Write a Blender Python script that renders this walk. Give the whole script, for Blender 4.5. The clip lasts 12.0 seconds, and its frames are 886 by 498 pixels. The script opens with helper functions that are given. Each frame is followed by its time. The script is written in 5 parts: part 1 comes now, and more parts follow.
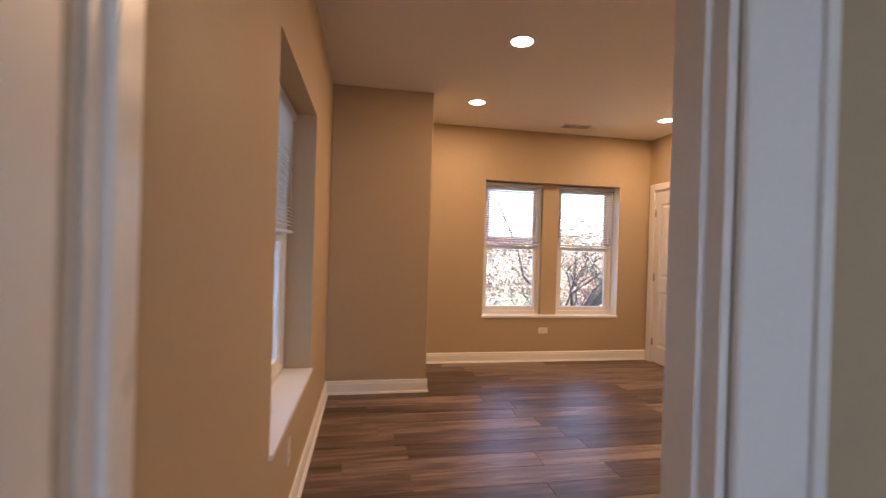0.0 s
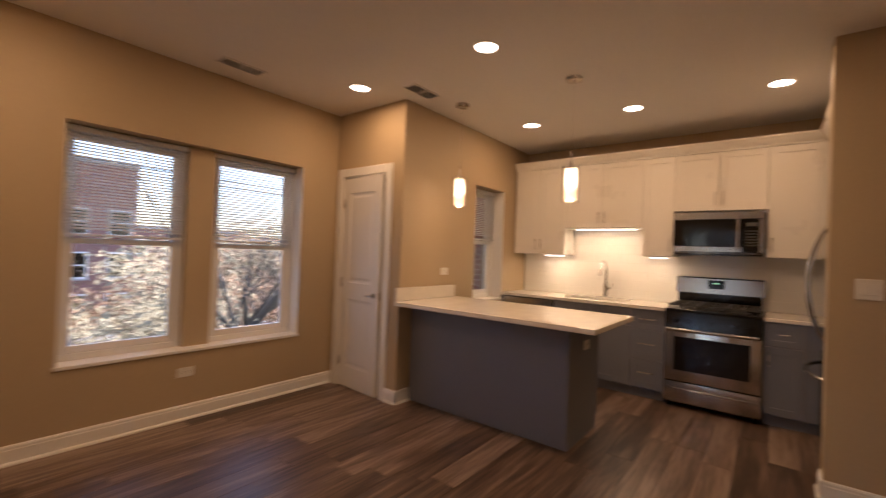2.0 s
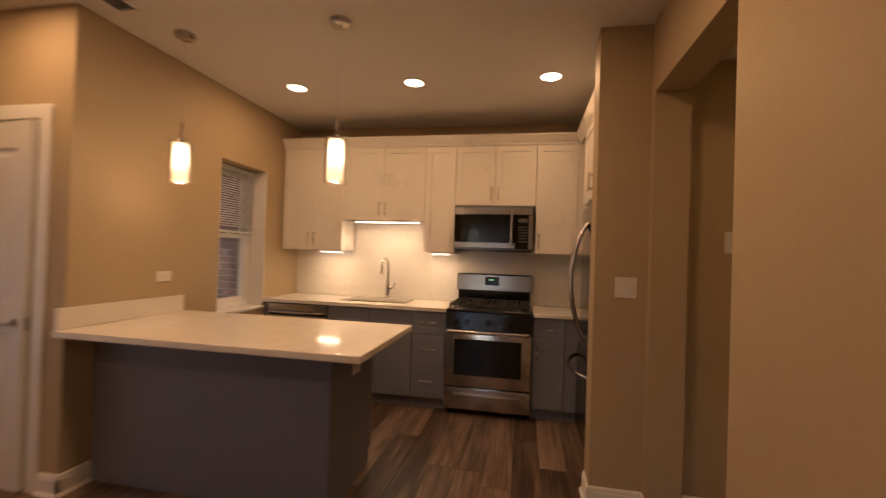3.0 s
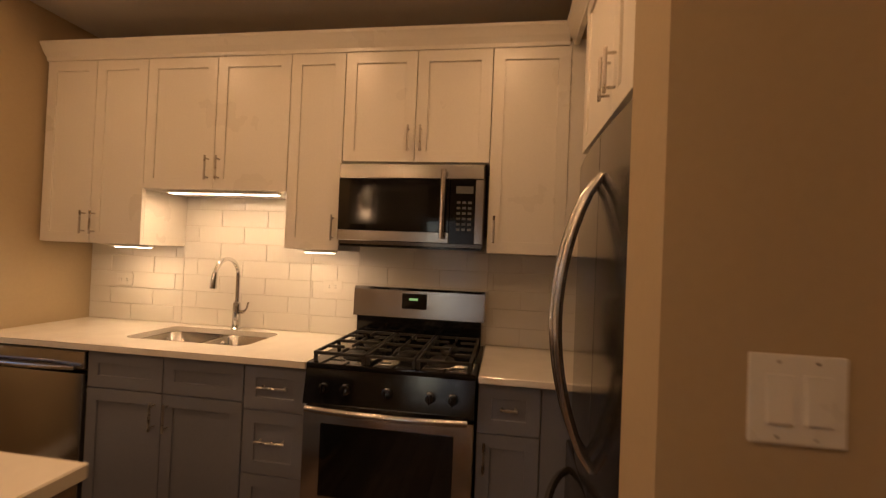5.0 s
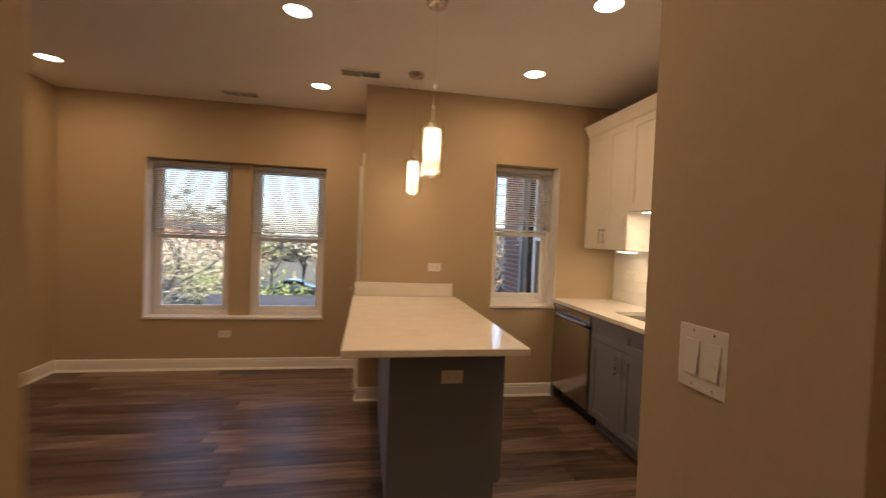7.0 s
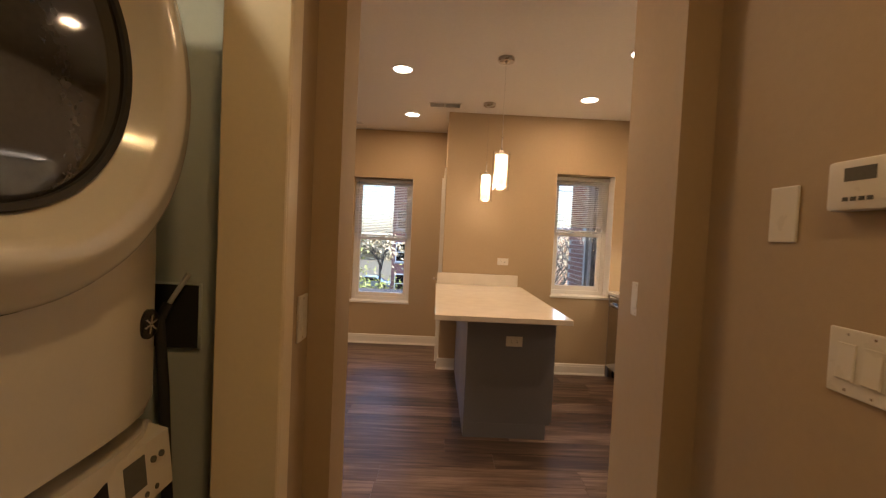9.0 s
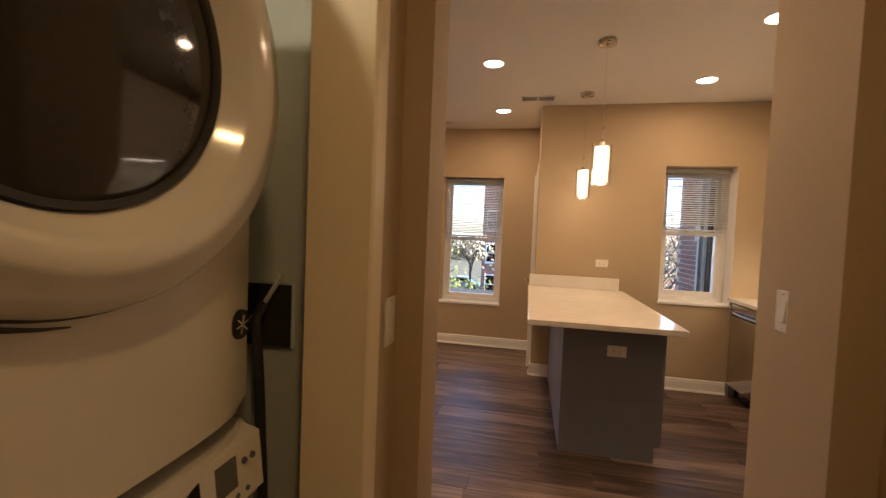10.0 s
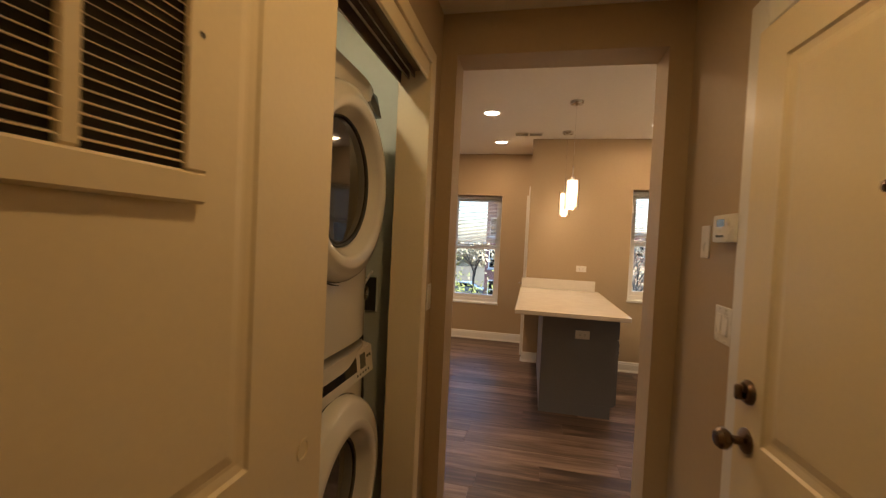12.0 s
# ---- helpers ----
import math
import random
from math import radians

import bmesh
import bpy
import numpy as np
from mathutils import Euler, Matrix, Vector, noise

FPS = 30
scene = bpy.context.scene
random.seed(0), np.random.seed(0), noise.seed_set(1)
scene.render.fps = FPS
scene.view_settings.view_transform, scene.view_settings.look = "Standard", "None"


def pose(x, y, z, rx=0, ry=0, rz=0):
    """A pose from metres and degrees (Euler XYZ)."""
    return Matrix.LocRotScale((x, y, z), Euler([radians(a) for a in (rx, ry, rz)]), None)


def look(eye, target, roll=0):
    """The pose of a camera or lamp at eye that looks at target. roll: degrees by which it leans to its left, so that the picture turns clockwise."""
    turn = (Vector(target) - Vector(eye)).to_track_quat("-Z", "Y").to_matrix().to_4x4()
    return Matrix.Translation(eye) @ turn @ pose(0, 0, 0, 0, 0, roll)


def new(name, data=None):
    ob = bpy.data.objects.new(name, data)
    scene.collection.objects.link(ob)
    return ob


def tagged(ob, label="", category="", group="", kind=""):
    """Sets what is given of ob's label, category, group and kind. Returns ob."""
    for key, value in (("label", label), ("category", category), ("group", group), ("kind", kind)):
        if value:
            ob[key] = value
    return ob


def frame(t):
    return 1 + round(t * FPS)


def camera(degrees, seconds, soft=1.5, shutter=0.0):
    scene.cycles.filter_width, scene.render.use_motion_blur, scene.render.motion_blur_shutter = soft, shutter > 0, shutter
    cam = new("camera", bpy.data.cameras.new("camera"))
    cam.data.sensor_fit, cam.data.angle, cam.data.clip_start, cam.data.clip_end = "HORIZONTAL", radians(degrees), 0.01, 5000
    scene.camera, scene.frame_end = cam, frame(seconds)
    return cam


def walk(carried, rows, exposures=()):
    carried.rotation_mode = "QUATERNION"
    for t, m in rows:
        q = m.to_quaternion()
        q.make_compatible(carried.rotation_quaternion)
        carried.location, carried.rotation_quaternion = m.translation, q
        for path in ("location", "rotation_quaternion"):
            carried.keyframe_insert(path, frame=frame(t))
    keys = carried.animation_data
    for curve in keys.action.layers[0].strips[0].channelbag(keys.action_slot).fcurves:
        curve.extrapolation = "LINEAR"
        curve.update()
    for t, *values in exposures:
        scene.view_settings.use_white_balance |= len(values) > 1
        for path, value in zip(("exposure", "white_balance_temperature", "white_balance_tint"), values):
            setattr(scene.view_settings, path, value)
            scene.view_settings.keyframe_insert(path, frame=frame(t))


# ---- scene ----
cam = camera(93.0, 12.0, 1.25, 0.5)
PATH = [
    (0, (0.32, 0.408, 1.317), (0.671, 2.377, 1.31), 1.7),
    (0.5, (0.362, 0.761, 1.315), (0.933, 2.678, 1.315), 2.0),
    (1, (0.521, 1.106, 1.352), (1.363, 2.919, 1.346), 2.2),
    (1.5, (0.774, 1.372, 1.354), (1.983, 2.965, 1.354), 2.3),
    (2, (1.044, 1.584, 1.351), (2.617, 2.82, 1.373), 2.2),
    (2.5, (1.409, 1.743, 1.379), (3.262, 2.496, 1.404), 2.0),
    (3, (1.874, 1.717, 1.395), (3.837, 2.099, 1.419), 1.9),
    (3.5, (2.373, 1.713, 1.39), (4.361, 1.926, 1.42), 2.2),
    (3.7, (2.57, 1.702, 1.406), (4.563, 1.869, 1.433), 2.2),
    (5.3, (3.938, 1.472, 1.412), (5.898, 1.871, 1.439), 2.5),
    (5.5, (3.99, 1.417, 1.415), (5.882, 2.064, 1.423), 2.7),
    (6, (3.93, 1.194, 1.426), (5.397, 2.553, 1.404), 2.7),
    (6.5, (3.836, 0.856, 1.444), (4.729, 2.645, 1.414), 2.5),
    (7, (3.782, 0.511, 1.439), (4.145, 2.477, 1.386), 2.3),
    (7.2, (3.749, 0.382, 1.428), (4.003, 2.365, 1.375), 2.5),
    (8.8, (3.681, -0.266, 1.426), (3.743, 1.731, 1.358), 2.7),
    (9, (3.681, -0.261, 1.432), (3.712, 1.738, 1.364), 2.7),
    (9.5, (3.697, -0.17, 1.428), (3.565, 1.824, 1.355), 2.3),
    (10, (3.667, -0.163, 1.427), (3.274, 1.796, 1.343), 2.3),
    (10.5, (3.604, -0.291, 1.453), (3.19, 1.663, 1.371), 2.6),
    (11, (3.657, -0.518, 1.458), (3.273, 1.444, 1.39), 2.5),
    (11.5, (3.731, -0.793, 1.472), (3.341, 1.168, 1.409), 2.7),
    (12, (3.797, -1.06, 1.482), (3.386, 0.897, 1.424), 2.7),
]
EXPOSURES = [(0.0, 2.84, 5750, 21), (0.5, 2.66, 5750, 21), (1.0, 2.35, 5850, 22), (1.5, 2.1, 5900, 22), (2.5, 1.85, 6050, 23), (3.5, 1.65, 7100, 26), (5.5, 1.55, 7050, 22),
             (7.2, 1.9, 5750, 14), (8.8, 2.2, 5750, 15), (10.5, 2.25, 5600, 14), (12.0, 2.2, 5750, 11)]
walk(cam, [(t, look(eye, target, roll)) for t, eye, target, roll in PATH], EXPOSURES)

# ---- world, sun and exposure ----
world = bpy.data.worlds.new("world")
scene.world = world
world.use_nodes = True
sky = world.node_tree.nodes.new("ShaderNodeTexSky")
sky.sky_type, sky.sun_disc = "NISHITA", False
sky.sun_elevation, sky.sun_rotation = radians(32), radians(89)
world.node_tree.links.new(sky.outputs[0], world.node_tree.nodes["Background"].inputs[0])
world.node_tree.nodes["Background"].inputs[1].default_value = 0.15
sun = new("sun", bpy.data.lights.new("sun", "SUN"))
sun.data.energy, sun.data.angle, sun.data.color = 4.0, radians(0.5), (1.0, 0.94, 0.86)
sun.matrix_world = look((14, 0.2, 8.8), (0, 0, 0))

WARM = (1.0, 0.60, 0.27)
DOWN_W, PEND_W, STRIP_W, BED_W = 2.0, 0.50, 0.88, 3.8


def area_lamp(name, m, size_x, size_y, watts, colour, round_=False, spread=180):
    lamp = bpy.data.lights.new(name, "AREA")
    lamp.shape = "DISK" if round_ else "RECTANGLE"
    lamp.size = size_x
    if not round_:
        lamp.size_y = size_y
    lamp.energy, lamp.color, lamp.spread = watts, colour, radians(spread)
    ob = new(name, lamp)
    ob.matrix_world = m
    return ob

# ---- materials ----
def material(name, colour, rough=0.5, metal=0.0, vary=0.06, scale=3.0, bump=0.0, bump_scale=60.0, coat=0.0, stretch=(1, 1, 1), by_object=0.0, fine=40.0):
    """A painted, stone or metal surface: two scales of tone, an uneven gloss and a fine relief."""
    mat = bpy.data.materials.new(name)
    mat.use_nodes = True
    nt = mat.node_tree
    bsdf = nt.nodes["Principled BSDF"]
    bsdf.inputs["Metallic"].default_value = metal
    bsdf.inputs["Coat Weight"].default_value = coat
    geo = nt.nodes.new("ShaderNodeNewGeometry")
    mapping = nt.nodes.new("ShaderNodeMapping")
    mapping.inputs["Scale"].default_value = stretch
    nt.links.new(geo.outputs["Position"], mapping.inputs["Vector"])
    big = nt.nodes.new("ShaderNodeTexNoise")
    big.inputs["Scale"].default_value, big.inputs["Detail"].default_value = scale, 4
    small = nt.nodes.new("ShaderNodeTexNoise")
    small.inputs["Scale"].default_value, small.inputs["Detail"].default_value = scale * fine, 3
    for n in (big, small):
        nt.links.new(mapping.outputs[0], n.inputs["Vector"])
    add = nt.nodes.new("ShaderNodeMath")
    add.operation = "ADD"
    nt.links.new(big.outputs["Fac"], add.inputs[0])
    nt.links.new(small.outputs["Fac"], add.inputs[1])
    total = add
    if by_object:
        info = nt.nodes.new("ShaderNodeObjectInfo")
        more = nt.nodes.new("ShaderNodeMath")
        more.operation, more.inputs[1].default_value = "MULTIPLY_ADD", by_object
        nt.links.new(info.outputs["Random"], more.inputs[0])
        nt.links.new(add.outputs[0], more.inputs[2])
        total = more
    ramp = nt.nodes.new("ShaderNodeMapRange")
    ramp.inputs["From Min"].default_value, ramp.inputs["From Max"].default_value = 0.6, 1.4 + by_object
    ramp.inputs["To Min"].default_value, ramp.inputs["To Max"].default_value = 1 - vary, 1 + vary
    nt.links.new(total.outputs[0], ramp.inputs["Value"])
    mul = nt.nodes.new("ShaderNodeVectorMath")
    mul.operation = "SCALE"
    mul.inputs[0].default_value = colour
    nt.links.new(ramp.outputs[0], mul.inputs["Scale"])
    nt.links.new(mul.outputs[0], bsdf.inputs["Base Color"])
    gloss = nt.nodes.new("ShaderNodeMapRange")
    gloss.inputs["From Min"].default_value, gloss.inputs["From Max"].default_value = 0.3, 0.7
    gloss.inputs["To Min"].default_value, gloss.inputs["To Max"].default_value = rough * 0.85, min(1.0, rough * 1.18)
    nt.links.new(big.outputs["Fac"], gloss.inputs["Value"])
    nt.links.new(gloss.outputs[0], bsdf.inputs["Roughness"])
    if bump:
        tex = nt.nodes.new("ShaderNodeTexNoise")
        tex.inputs["Scale"].default_value, tex.inputs["Detail"].default_value = bump_scale, 3
        nt.links.new(mapping.outputs[0], tex.inputs["Vector"])
        b = nt.nodes.new("ShaderNodeBump")
        b.inputs["Strength"].default_value, b.inputs["Distance"].default_value = bump, 0.002
        nt.links.new(tex.outputs["Fac"], b.inputs["Height"])
        nt.links.new(b.outputs[0], bsdf.inputs["Normal"])
    return mat


def glowing(name, colour, strength):
    mat = bpy.data.materials.new(name)
    mat.use_nodes = True
    bsdf = mat.node_tree.nodes["Principled BSDF"]
    bsdf.inputs["Base Color"].default_value = (0.8, 0.8, 0.8, 1)
    bsdf.inputs["Emission Color"].default_value = (*colour, 1)
    bsdf.inputs["Emission Strength"].default_value = strength
    return mat


def glass(name, tint=(1, 1, 1), rough=0.0):
    mat = bpy.data.materials.new(name)
    mat.use_nodes = True
    bsdf = mat.node_tree.nodes["Principled BSDF"]
    bsdf.inputs["Base Color"].default_value = (*tint, 1)
    bsdf.inputs["Transmission Weight"].default_value = 1.0
    bsdf.inputs["Roughness"].default_value = rough
    bsdf.inputs["IOR"].default_value = 1.45
    return mat


def opal(name, body=(0.85, 0.80, 0.72), thin_colour=(0.92, 0.87, 0.79), rough=0.25, through_=0.6):
    """A thin milky sheet, glass or plastic, that lets light from behind glow through it."""
    mat = bpy.data.materials.new(name)
    mat.use_nodes = True
    nt = mat.node_tree
    bsdf = nt.nodes["Principled BSDF"]
    bsdf.inputs["Base Color"].default_value = (*body, 1)
    bsdf.inputs["Roughness"].default_value = rough
    thin = nt.nodes.new("ShaderNodeBsdfTranslucent")
    thin.inputs["Color"].default_value = (*thin_colour, 1)
    mix = nt.nodes.new("ShaderNodeMixShader")
    mix.inputs["Fac"].default_value = through_
    nt.links.new(bsdf.outputs[0], mix.inputs[1])
    nt.links.new(thin.outputs[0], mix.inputs[2])
    nt.links.new(mix.outputs[0], nt.nodes["Material Output"].inputs["Surface"])
    return mat


def plank_wood(name):
    """Grey-brown vinyl plank: long streaks, darker heart grain, each plank a tone of its own."""
    mat = bpy.data.materials.new(name)
    mat.use_nodes = True
    nt = mat.node_tree
    bsdf = nt.nodes["Principled BSDF"]
    tc = nt.nodes.new("ShaderNodeTexCoord")
    info = nt.nodes.new("ShaderNodeObjectInfo")
    shift = nt.nodes.new("ShaderNodeVectorMath")
    shift.operation = "SCALE"
    shift.inputs[0].default_value = (7.3, 11.9, 3.1)
    nt.links.new(info.outputs["Random"], shift.inputs["Scale"])
    moved = nt.nodes.new("ShaderNodeVectorMath")
    moved.operation = "ADD"
    nt.links.new(tc.outputs["Object"], moved.inputs[0])
    nt.links.new(shift.outputs[0], moved.inputs[1])

    def grain(scale, stretch, detail, warp):
        mp = nt.nodes.new("ShaderNodeMapping")
        mp.inputs["Scale"].default_value = stretch
        nt.links.new(moved.outputs[0], mp.inputs["Vector"])
        n = nt.nodes.new("ShaderNodeTexNoise")
        n.inputs["Scale"].default_value, n.inputs["Detail"].default_value = scale, detail
        n.inputs["Distortion"].default_value = warp
        nt.links.new(mp.outputs[0], n.inputs["Vector"])
        return n

    broad, streak, fine = grain(1.0, (1.1, 9.0, 1), 4, 1.2), grain(1.0, (2.4, 46.0, 1), 4, 0.7), grain(1.0, (9.0, 260.0, 1), 2, 0.0)
    mix = nt.nodes.new("ShaderNodeMath")
    mix.operation, mix.inputs[1].default_value = "MULTIPLY_ADD", 0.75
    nt.links.new(streak.outputs["Fac"], mix.inputs[0])
    nt.links.new(broad.outputs["Fac"], mix.inputs[2])
    mix2 = nt.nodes.new("ShaderNodeMath")
    mix2.operation, mix2.inputs[1].default_value = "MULTIPLY_ADD", 0.30
    nt.links.new(fine.outputs["Fac"], mix2.inputs[0])
    nt.links.new(mix.outputs[0], mix2.inputs[2])
    mix3 = nt.nodes.new("ShaderNodeMath")
    mix3.operation, mix3.inputs[1].default_value = "MULTIPLY_ADD", 0.36
    nt.links.new(info.outputs["Random"], mix3.inputs[0])
    nt.links.new(mix2.outputs[0], mix3.inputs[2])
    ramp = nt.nodes.new("ShaderNodeValToRGB")
    e = ramp.color_ramp.elements
    e[0].position, e[0].color = 0.26, (0.040, 0.024, 0.017, 1)
    e[1].position, e[1].color = 0.74, (0.275, 0.200, 0.155, 1)
    mid = ramp.color_ramp.elements.new(0.5)
    mid.color = (0.125, 0.080, 0.057, 1)
    scaled = nt.nodes.new("ShaderNodeMapRange")
    scaled.inputs["From Min"].default_value, scaled.inputs["From Max"].default_value = 0.62, 1.80
    nt.links.new(mix3.outputs[0], scaled.inputs["Value"])
    nt.links.new(scaled.outputs[0], ramp.inputs["Fac"])
    nt.links.new(ramp.outputs[0], bsdf.inputs["Base Color"])
    rough = nt.nodes.new("ShaderNodeMapRange")
    rough.inputs["To Min"].default_value, rough.inputs["To Max"].default_value = 0.34, 0.5
    nt.links.new(streak.outputs["Fac"], rough.inputs["Value"])
    nt.links.new(rough.outputs[0], bsdf.inputs["Roughness"])
    bump = nt.nodes.new("ShaderNodeBump")
    bump.inputs["Strength"].default_value, bump.inputs["Distance"].default_value = 0.25, 0.001
    nt.links.new(mix2.outputs[0], bump.inputs["Height"])
    nt.links.new(bump.outputs[0], bsdf.inputs["Normal"])
    return mat


M_WALL = material("beige_wall_paint", (0.447, 0.345, 0.214), 0.58, vary=0.035, scale=1.3, bump=0.12, bump_scale=260)
M_CEIL = material("ceiling_paint", (0.72, 0.69, 0.65), 0.8, vary=0.03, scale=1.1, bump=0.08, bump_scale=200)
M_TRIM = material("white_trim_paint", (0.78, 0.76, 0.72), 0.32, vary=0.03, scale=2.5, bump=0.04, bump_scale=90)
M_DOOR = material("white_door_paint", (0.76, 0.74, 0.70), 0.34, vary=0.03, scale=2.0, bump=0.06, bump_scale=120, stretch=(1, 1, 0.2))
M_SLIDE = material("cream_door_paint", (0.77, 0.665, 0.46), 0.36, vary=0.03, scale=2.0, bump=0.06, bump_scale=120)
M_CLOSET = material("pale_closet_paint", (0.60, 0.63, 0.56), 0.6, vary=0.03, scale=1.3, bump=0.1, bump_scale=220)
M_WHITECAB = material("white_cabinet_lacquer", (0.76, 0.72, 0.65), 0.3, vary=0.03, scale=2.2, bump=0.03, bump_scale=80)
M_GREYCAB = material("grey_cabinet_lacquer", (0.186, 0.197, 0.242), 0.36, vary=0.05, scale=2.2, bump=0.04, bump_scale=90)
M_QUARTZ = material("white_quartz", (0.74, 0.70, 0.63), 0.1, vary=0.07, scale=9.0, fine=35.0)
M_TILE = material("white_glazed_tile", (0.76, 0.73, 0.67), 0.09, vary=0.02, scale=6, bump=0.05, bump_scale=14, by_object=0.6)
M_GROUT = material("pale_grout", (0.68, 0.63, 0.55), 0.85, vary=0.08, scale=30, bump=0.3, bump_scale=300)
M_STEEL = material("brushed_steel", (0.52, 0.50, 0.475), 0.20, 1.0, vary=0.015, scale=1.5)
M_STEELV = material("brushed_steel_dark", (0.165, 0.148, 0.135), 0.17, 1.0, vary=0.015, scale=1.5)
M_CHROME = material("polished_chrome", (0.72, 0.71, 0.70), 0.09, 1.0, vary=0.02)
M_NICKEL = material("satin_nickel", (0.50, 0.46, 0.41), 0.28, 1.0, vary=0.05, scale=20)
M_BRONZE = material("dark_bronze", (0.17, 0.12, 0.085), 0.28, 1.0, vary=0.12, scale=25)
M_TRACK = material("dull_brown_metal", (0.20, 0.155, 0.115), 0.42, 0.3, vary=0.08, scale=12)
M_BLACK = material("black_enamel", (0.006, 0.006, 0.007), 0.11, vary=0.2, scale=12)
M_IRON = material("cast_iron", (0.02, 0.019, 0.018), 0.55, vary=0.3, scale=40, bump=0.3, bump_scale=200)
M_GLASSBLK = material("black_glass", (0.005, 0.005, 0.006), 0.05, vary=0.1)
M_DRYERGLS = material("smoked_door_glass", (0.024, 0.021, 0.017), 0.05, vary=0.15)
M_APPL = material("white_appliance_enamel", (0.66, 0.635, 0.58), 0.16, vary=0.02, scale=3, coat=0.3)
M_RUBBER = material("dark_rubber", (0.03, 0.03, 0.03), 0.6, vary=0.2, scale=20)
M_PLASTIC = material("white_plastic_plate", (0.74, 0.71, 0.65), 0.3, vary=0.03, scale=20)
# near-black that paints the shade inside slots, vents and recesses
M_OPENING_SHADE = material("painted_opening_shade", (0.03, 0.028, 0.025), 0.6, vary=0.1)
M_VINYL = material("white_vinyl_frame", (0.76, 0.75, 0.73), 0.35, vary=0.03, scale=4, bump=0.03, bump_scale=60)
M_BLIND = opal("white_blind_slat", (0.78, 0.77, 0.75), (0.80, 0.81, 0.82), 0.4, 0.4)
M_PANE = glass("window_glass", (0.97, 0.99, 0.98))
M_CLEAR = glass("clear_lamp_glass")
M_PLANK = plank_wood("vinyl_plank")
M_SUB = material("underlay", (0.05, 0.04, 0.035), 0.8, vary=0.1)
M_LENS = glowing("downlight_lens", (1.0, 0.84, 0.62), 3.2)
M_SHADE = opal("lit_opal_shade")
M_BULB = glowing("lit_bulb", (1.0, 0.85, 0.64), 6.0)
M_LED = glowing("led_strip", (1.0, 0.86, 0.66), 3.0)
M_LCD = material("grey_display", (0.10, 0.105, 0.10), 0.2, vary=0.1)
M_GREEN = glowing("green_digits", (0.1, 0.9, 0.3), 0.12)
M_BRICK = material("red_brown_brick", (0.205, 0.095, 0.07), 0.85, vary=0.22, scale=5, bump=0.5, bump_scale=120, by_object=1.0)
M_FARBRICK = material("far_brick", (0.24, 0.12, 0.10), 0.85, vary=0.25, scale=1.2, bump=0.3, bump_scale=30, fine=12)
M_MORTAR = material("grey_mortar", (0.36, 0.34, 0.31), 0.9, vary=0.1, scale=20, bump=0.4, bump_scale=150)
M_SIDING = material("blue_grey_siding", (0.10, 0.118, 0.135), 0.6, vary=0.06, scale=2, bump=0.1, bump_scale=60)
M_BARK = material("grey_bark", (0.085, 0.072, 0.06), 0.9, vary=0.35, scale=6, bump=0.8, bump_scale=40, stretch=(1, 1, 0.3))
M_GRASS = material("autumn_lawn", (0.10, 0.085, 0.05), 0.95, vary=0.4, scale=0.6, bump=0.6, bump_scale=20)
M_ASPHALT = material("asphalt", (0.05, 0.05, 0.052), 0.9, vary=0.25, scale=0.5, bump=0.4, bump_scale=60)
M_PAVE = material("pale_concrete", (0.42, 0.41, 0.39), 0.9, vary=0.12, scale=0.8, bump=0.3, bump_scale=50)
M_ROOF = material("dark_roofing", (0.06, 0.055, 0.055), 0.9, vary=0.2, scale=1)
M_LEAFY = material("yellow_green_leaf", (0.20, 0.22, 0.04), 0.7, vary=0.35, scale=5)
M_LEAFO = material("rust_leaf", (0.34, 0.19, 0.10), 0.75, vary=0.4, scale=4)
M_LEAFT = material("tan_leaf", (0.40, 0.33, 0.20), 0.8, vary=0.35, scale=3)
M_LEAFD = material("dark_evergreen", (0.045, 0.06, 0.028), 0.8, vary=0.4, scale=4)
M_CAR = material("silver_car_paint", (0.45, 0.46, 0.48), 0.25, 0.5, vary=0.03, coat=0.6)
M_CARD = material("dark_car_paint", (0.05, 0.055, 0.07), 0.25, 0.3, vary=0.03, coat=0.6)


# ---- building helpers ----
def box(bm, x0, y0, z0, x1, y1, z1, bevel=0.0, seg=1):
    """An axis-aligned block, with its edges chamfered when bevel is given."""
    x0, x1 = min(x0, x1), max(x0, x1)
    y0, y1 = min(y0, y1), max(y0, y1)
    z0, z1 = min(z0, z1), max(z0, z1)
    m = Matrix.Translation(((x0 + x1) / 2, (y0 + y1) / 2, (z0 + z1) / 2)) @ Matrix.Diagonal((x1 - x0, y1 - y0, z1 - z0, 1))
    made = bmesh.ops.create_cube(bm, size=1, matrix=m)["verts"]
    if bevel:
        edges = list({e for v in made for e in v.link_edges})
        bmesh.ops.bevel(bm, geom=edges, offset=bevel, segments=seg, profile=0.6, affect="EDGES")
    return bm


def rod(bm, a, b, r0, r1=None, sides=16, caps=True):
    """A round bar from a to b, tapering from r0 to r1."""
    a, b = Vector(a), Vector(b)
    r1 = r0 if r1 is None else r1
    way = b - a
    m = Matrix.Translation((a + b) / 2) @ way.to_track_quat("Z", "Y").to_matrix().to_4x4()
    bmesh.ops.create_cone(bm, cap_ends=caps, segments=sides, radius1=r0, radius2=r1, depth=way.length, matrix=m)
    return bm


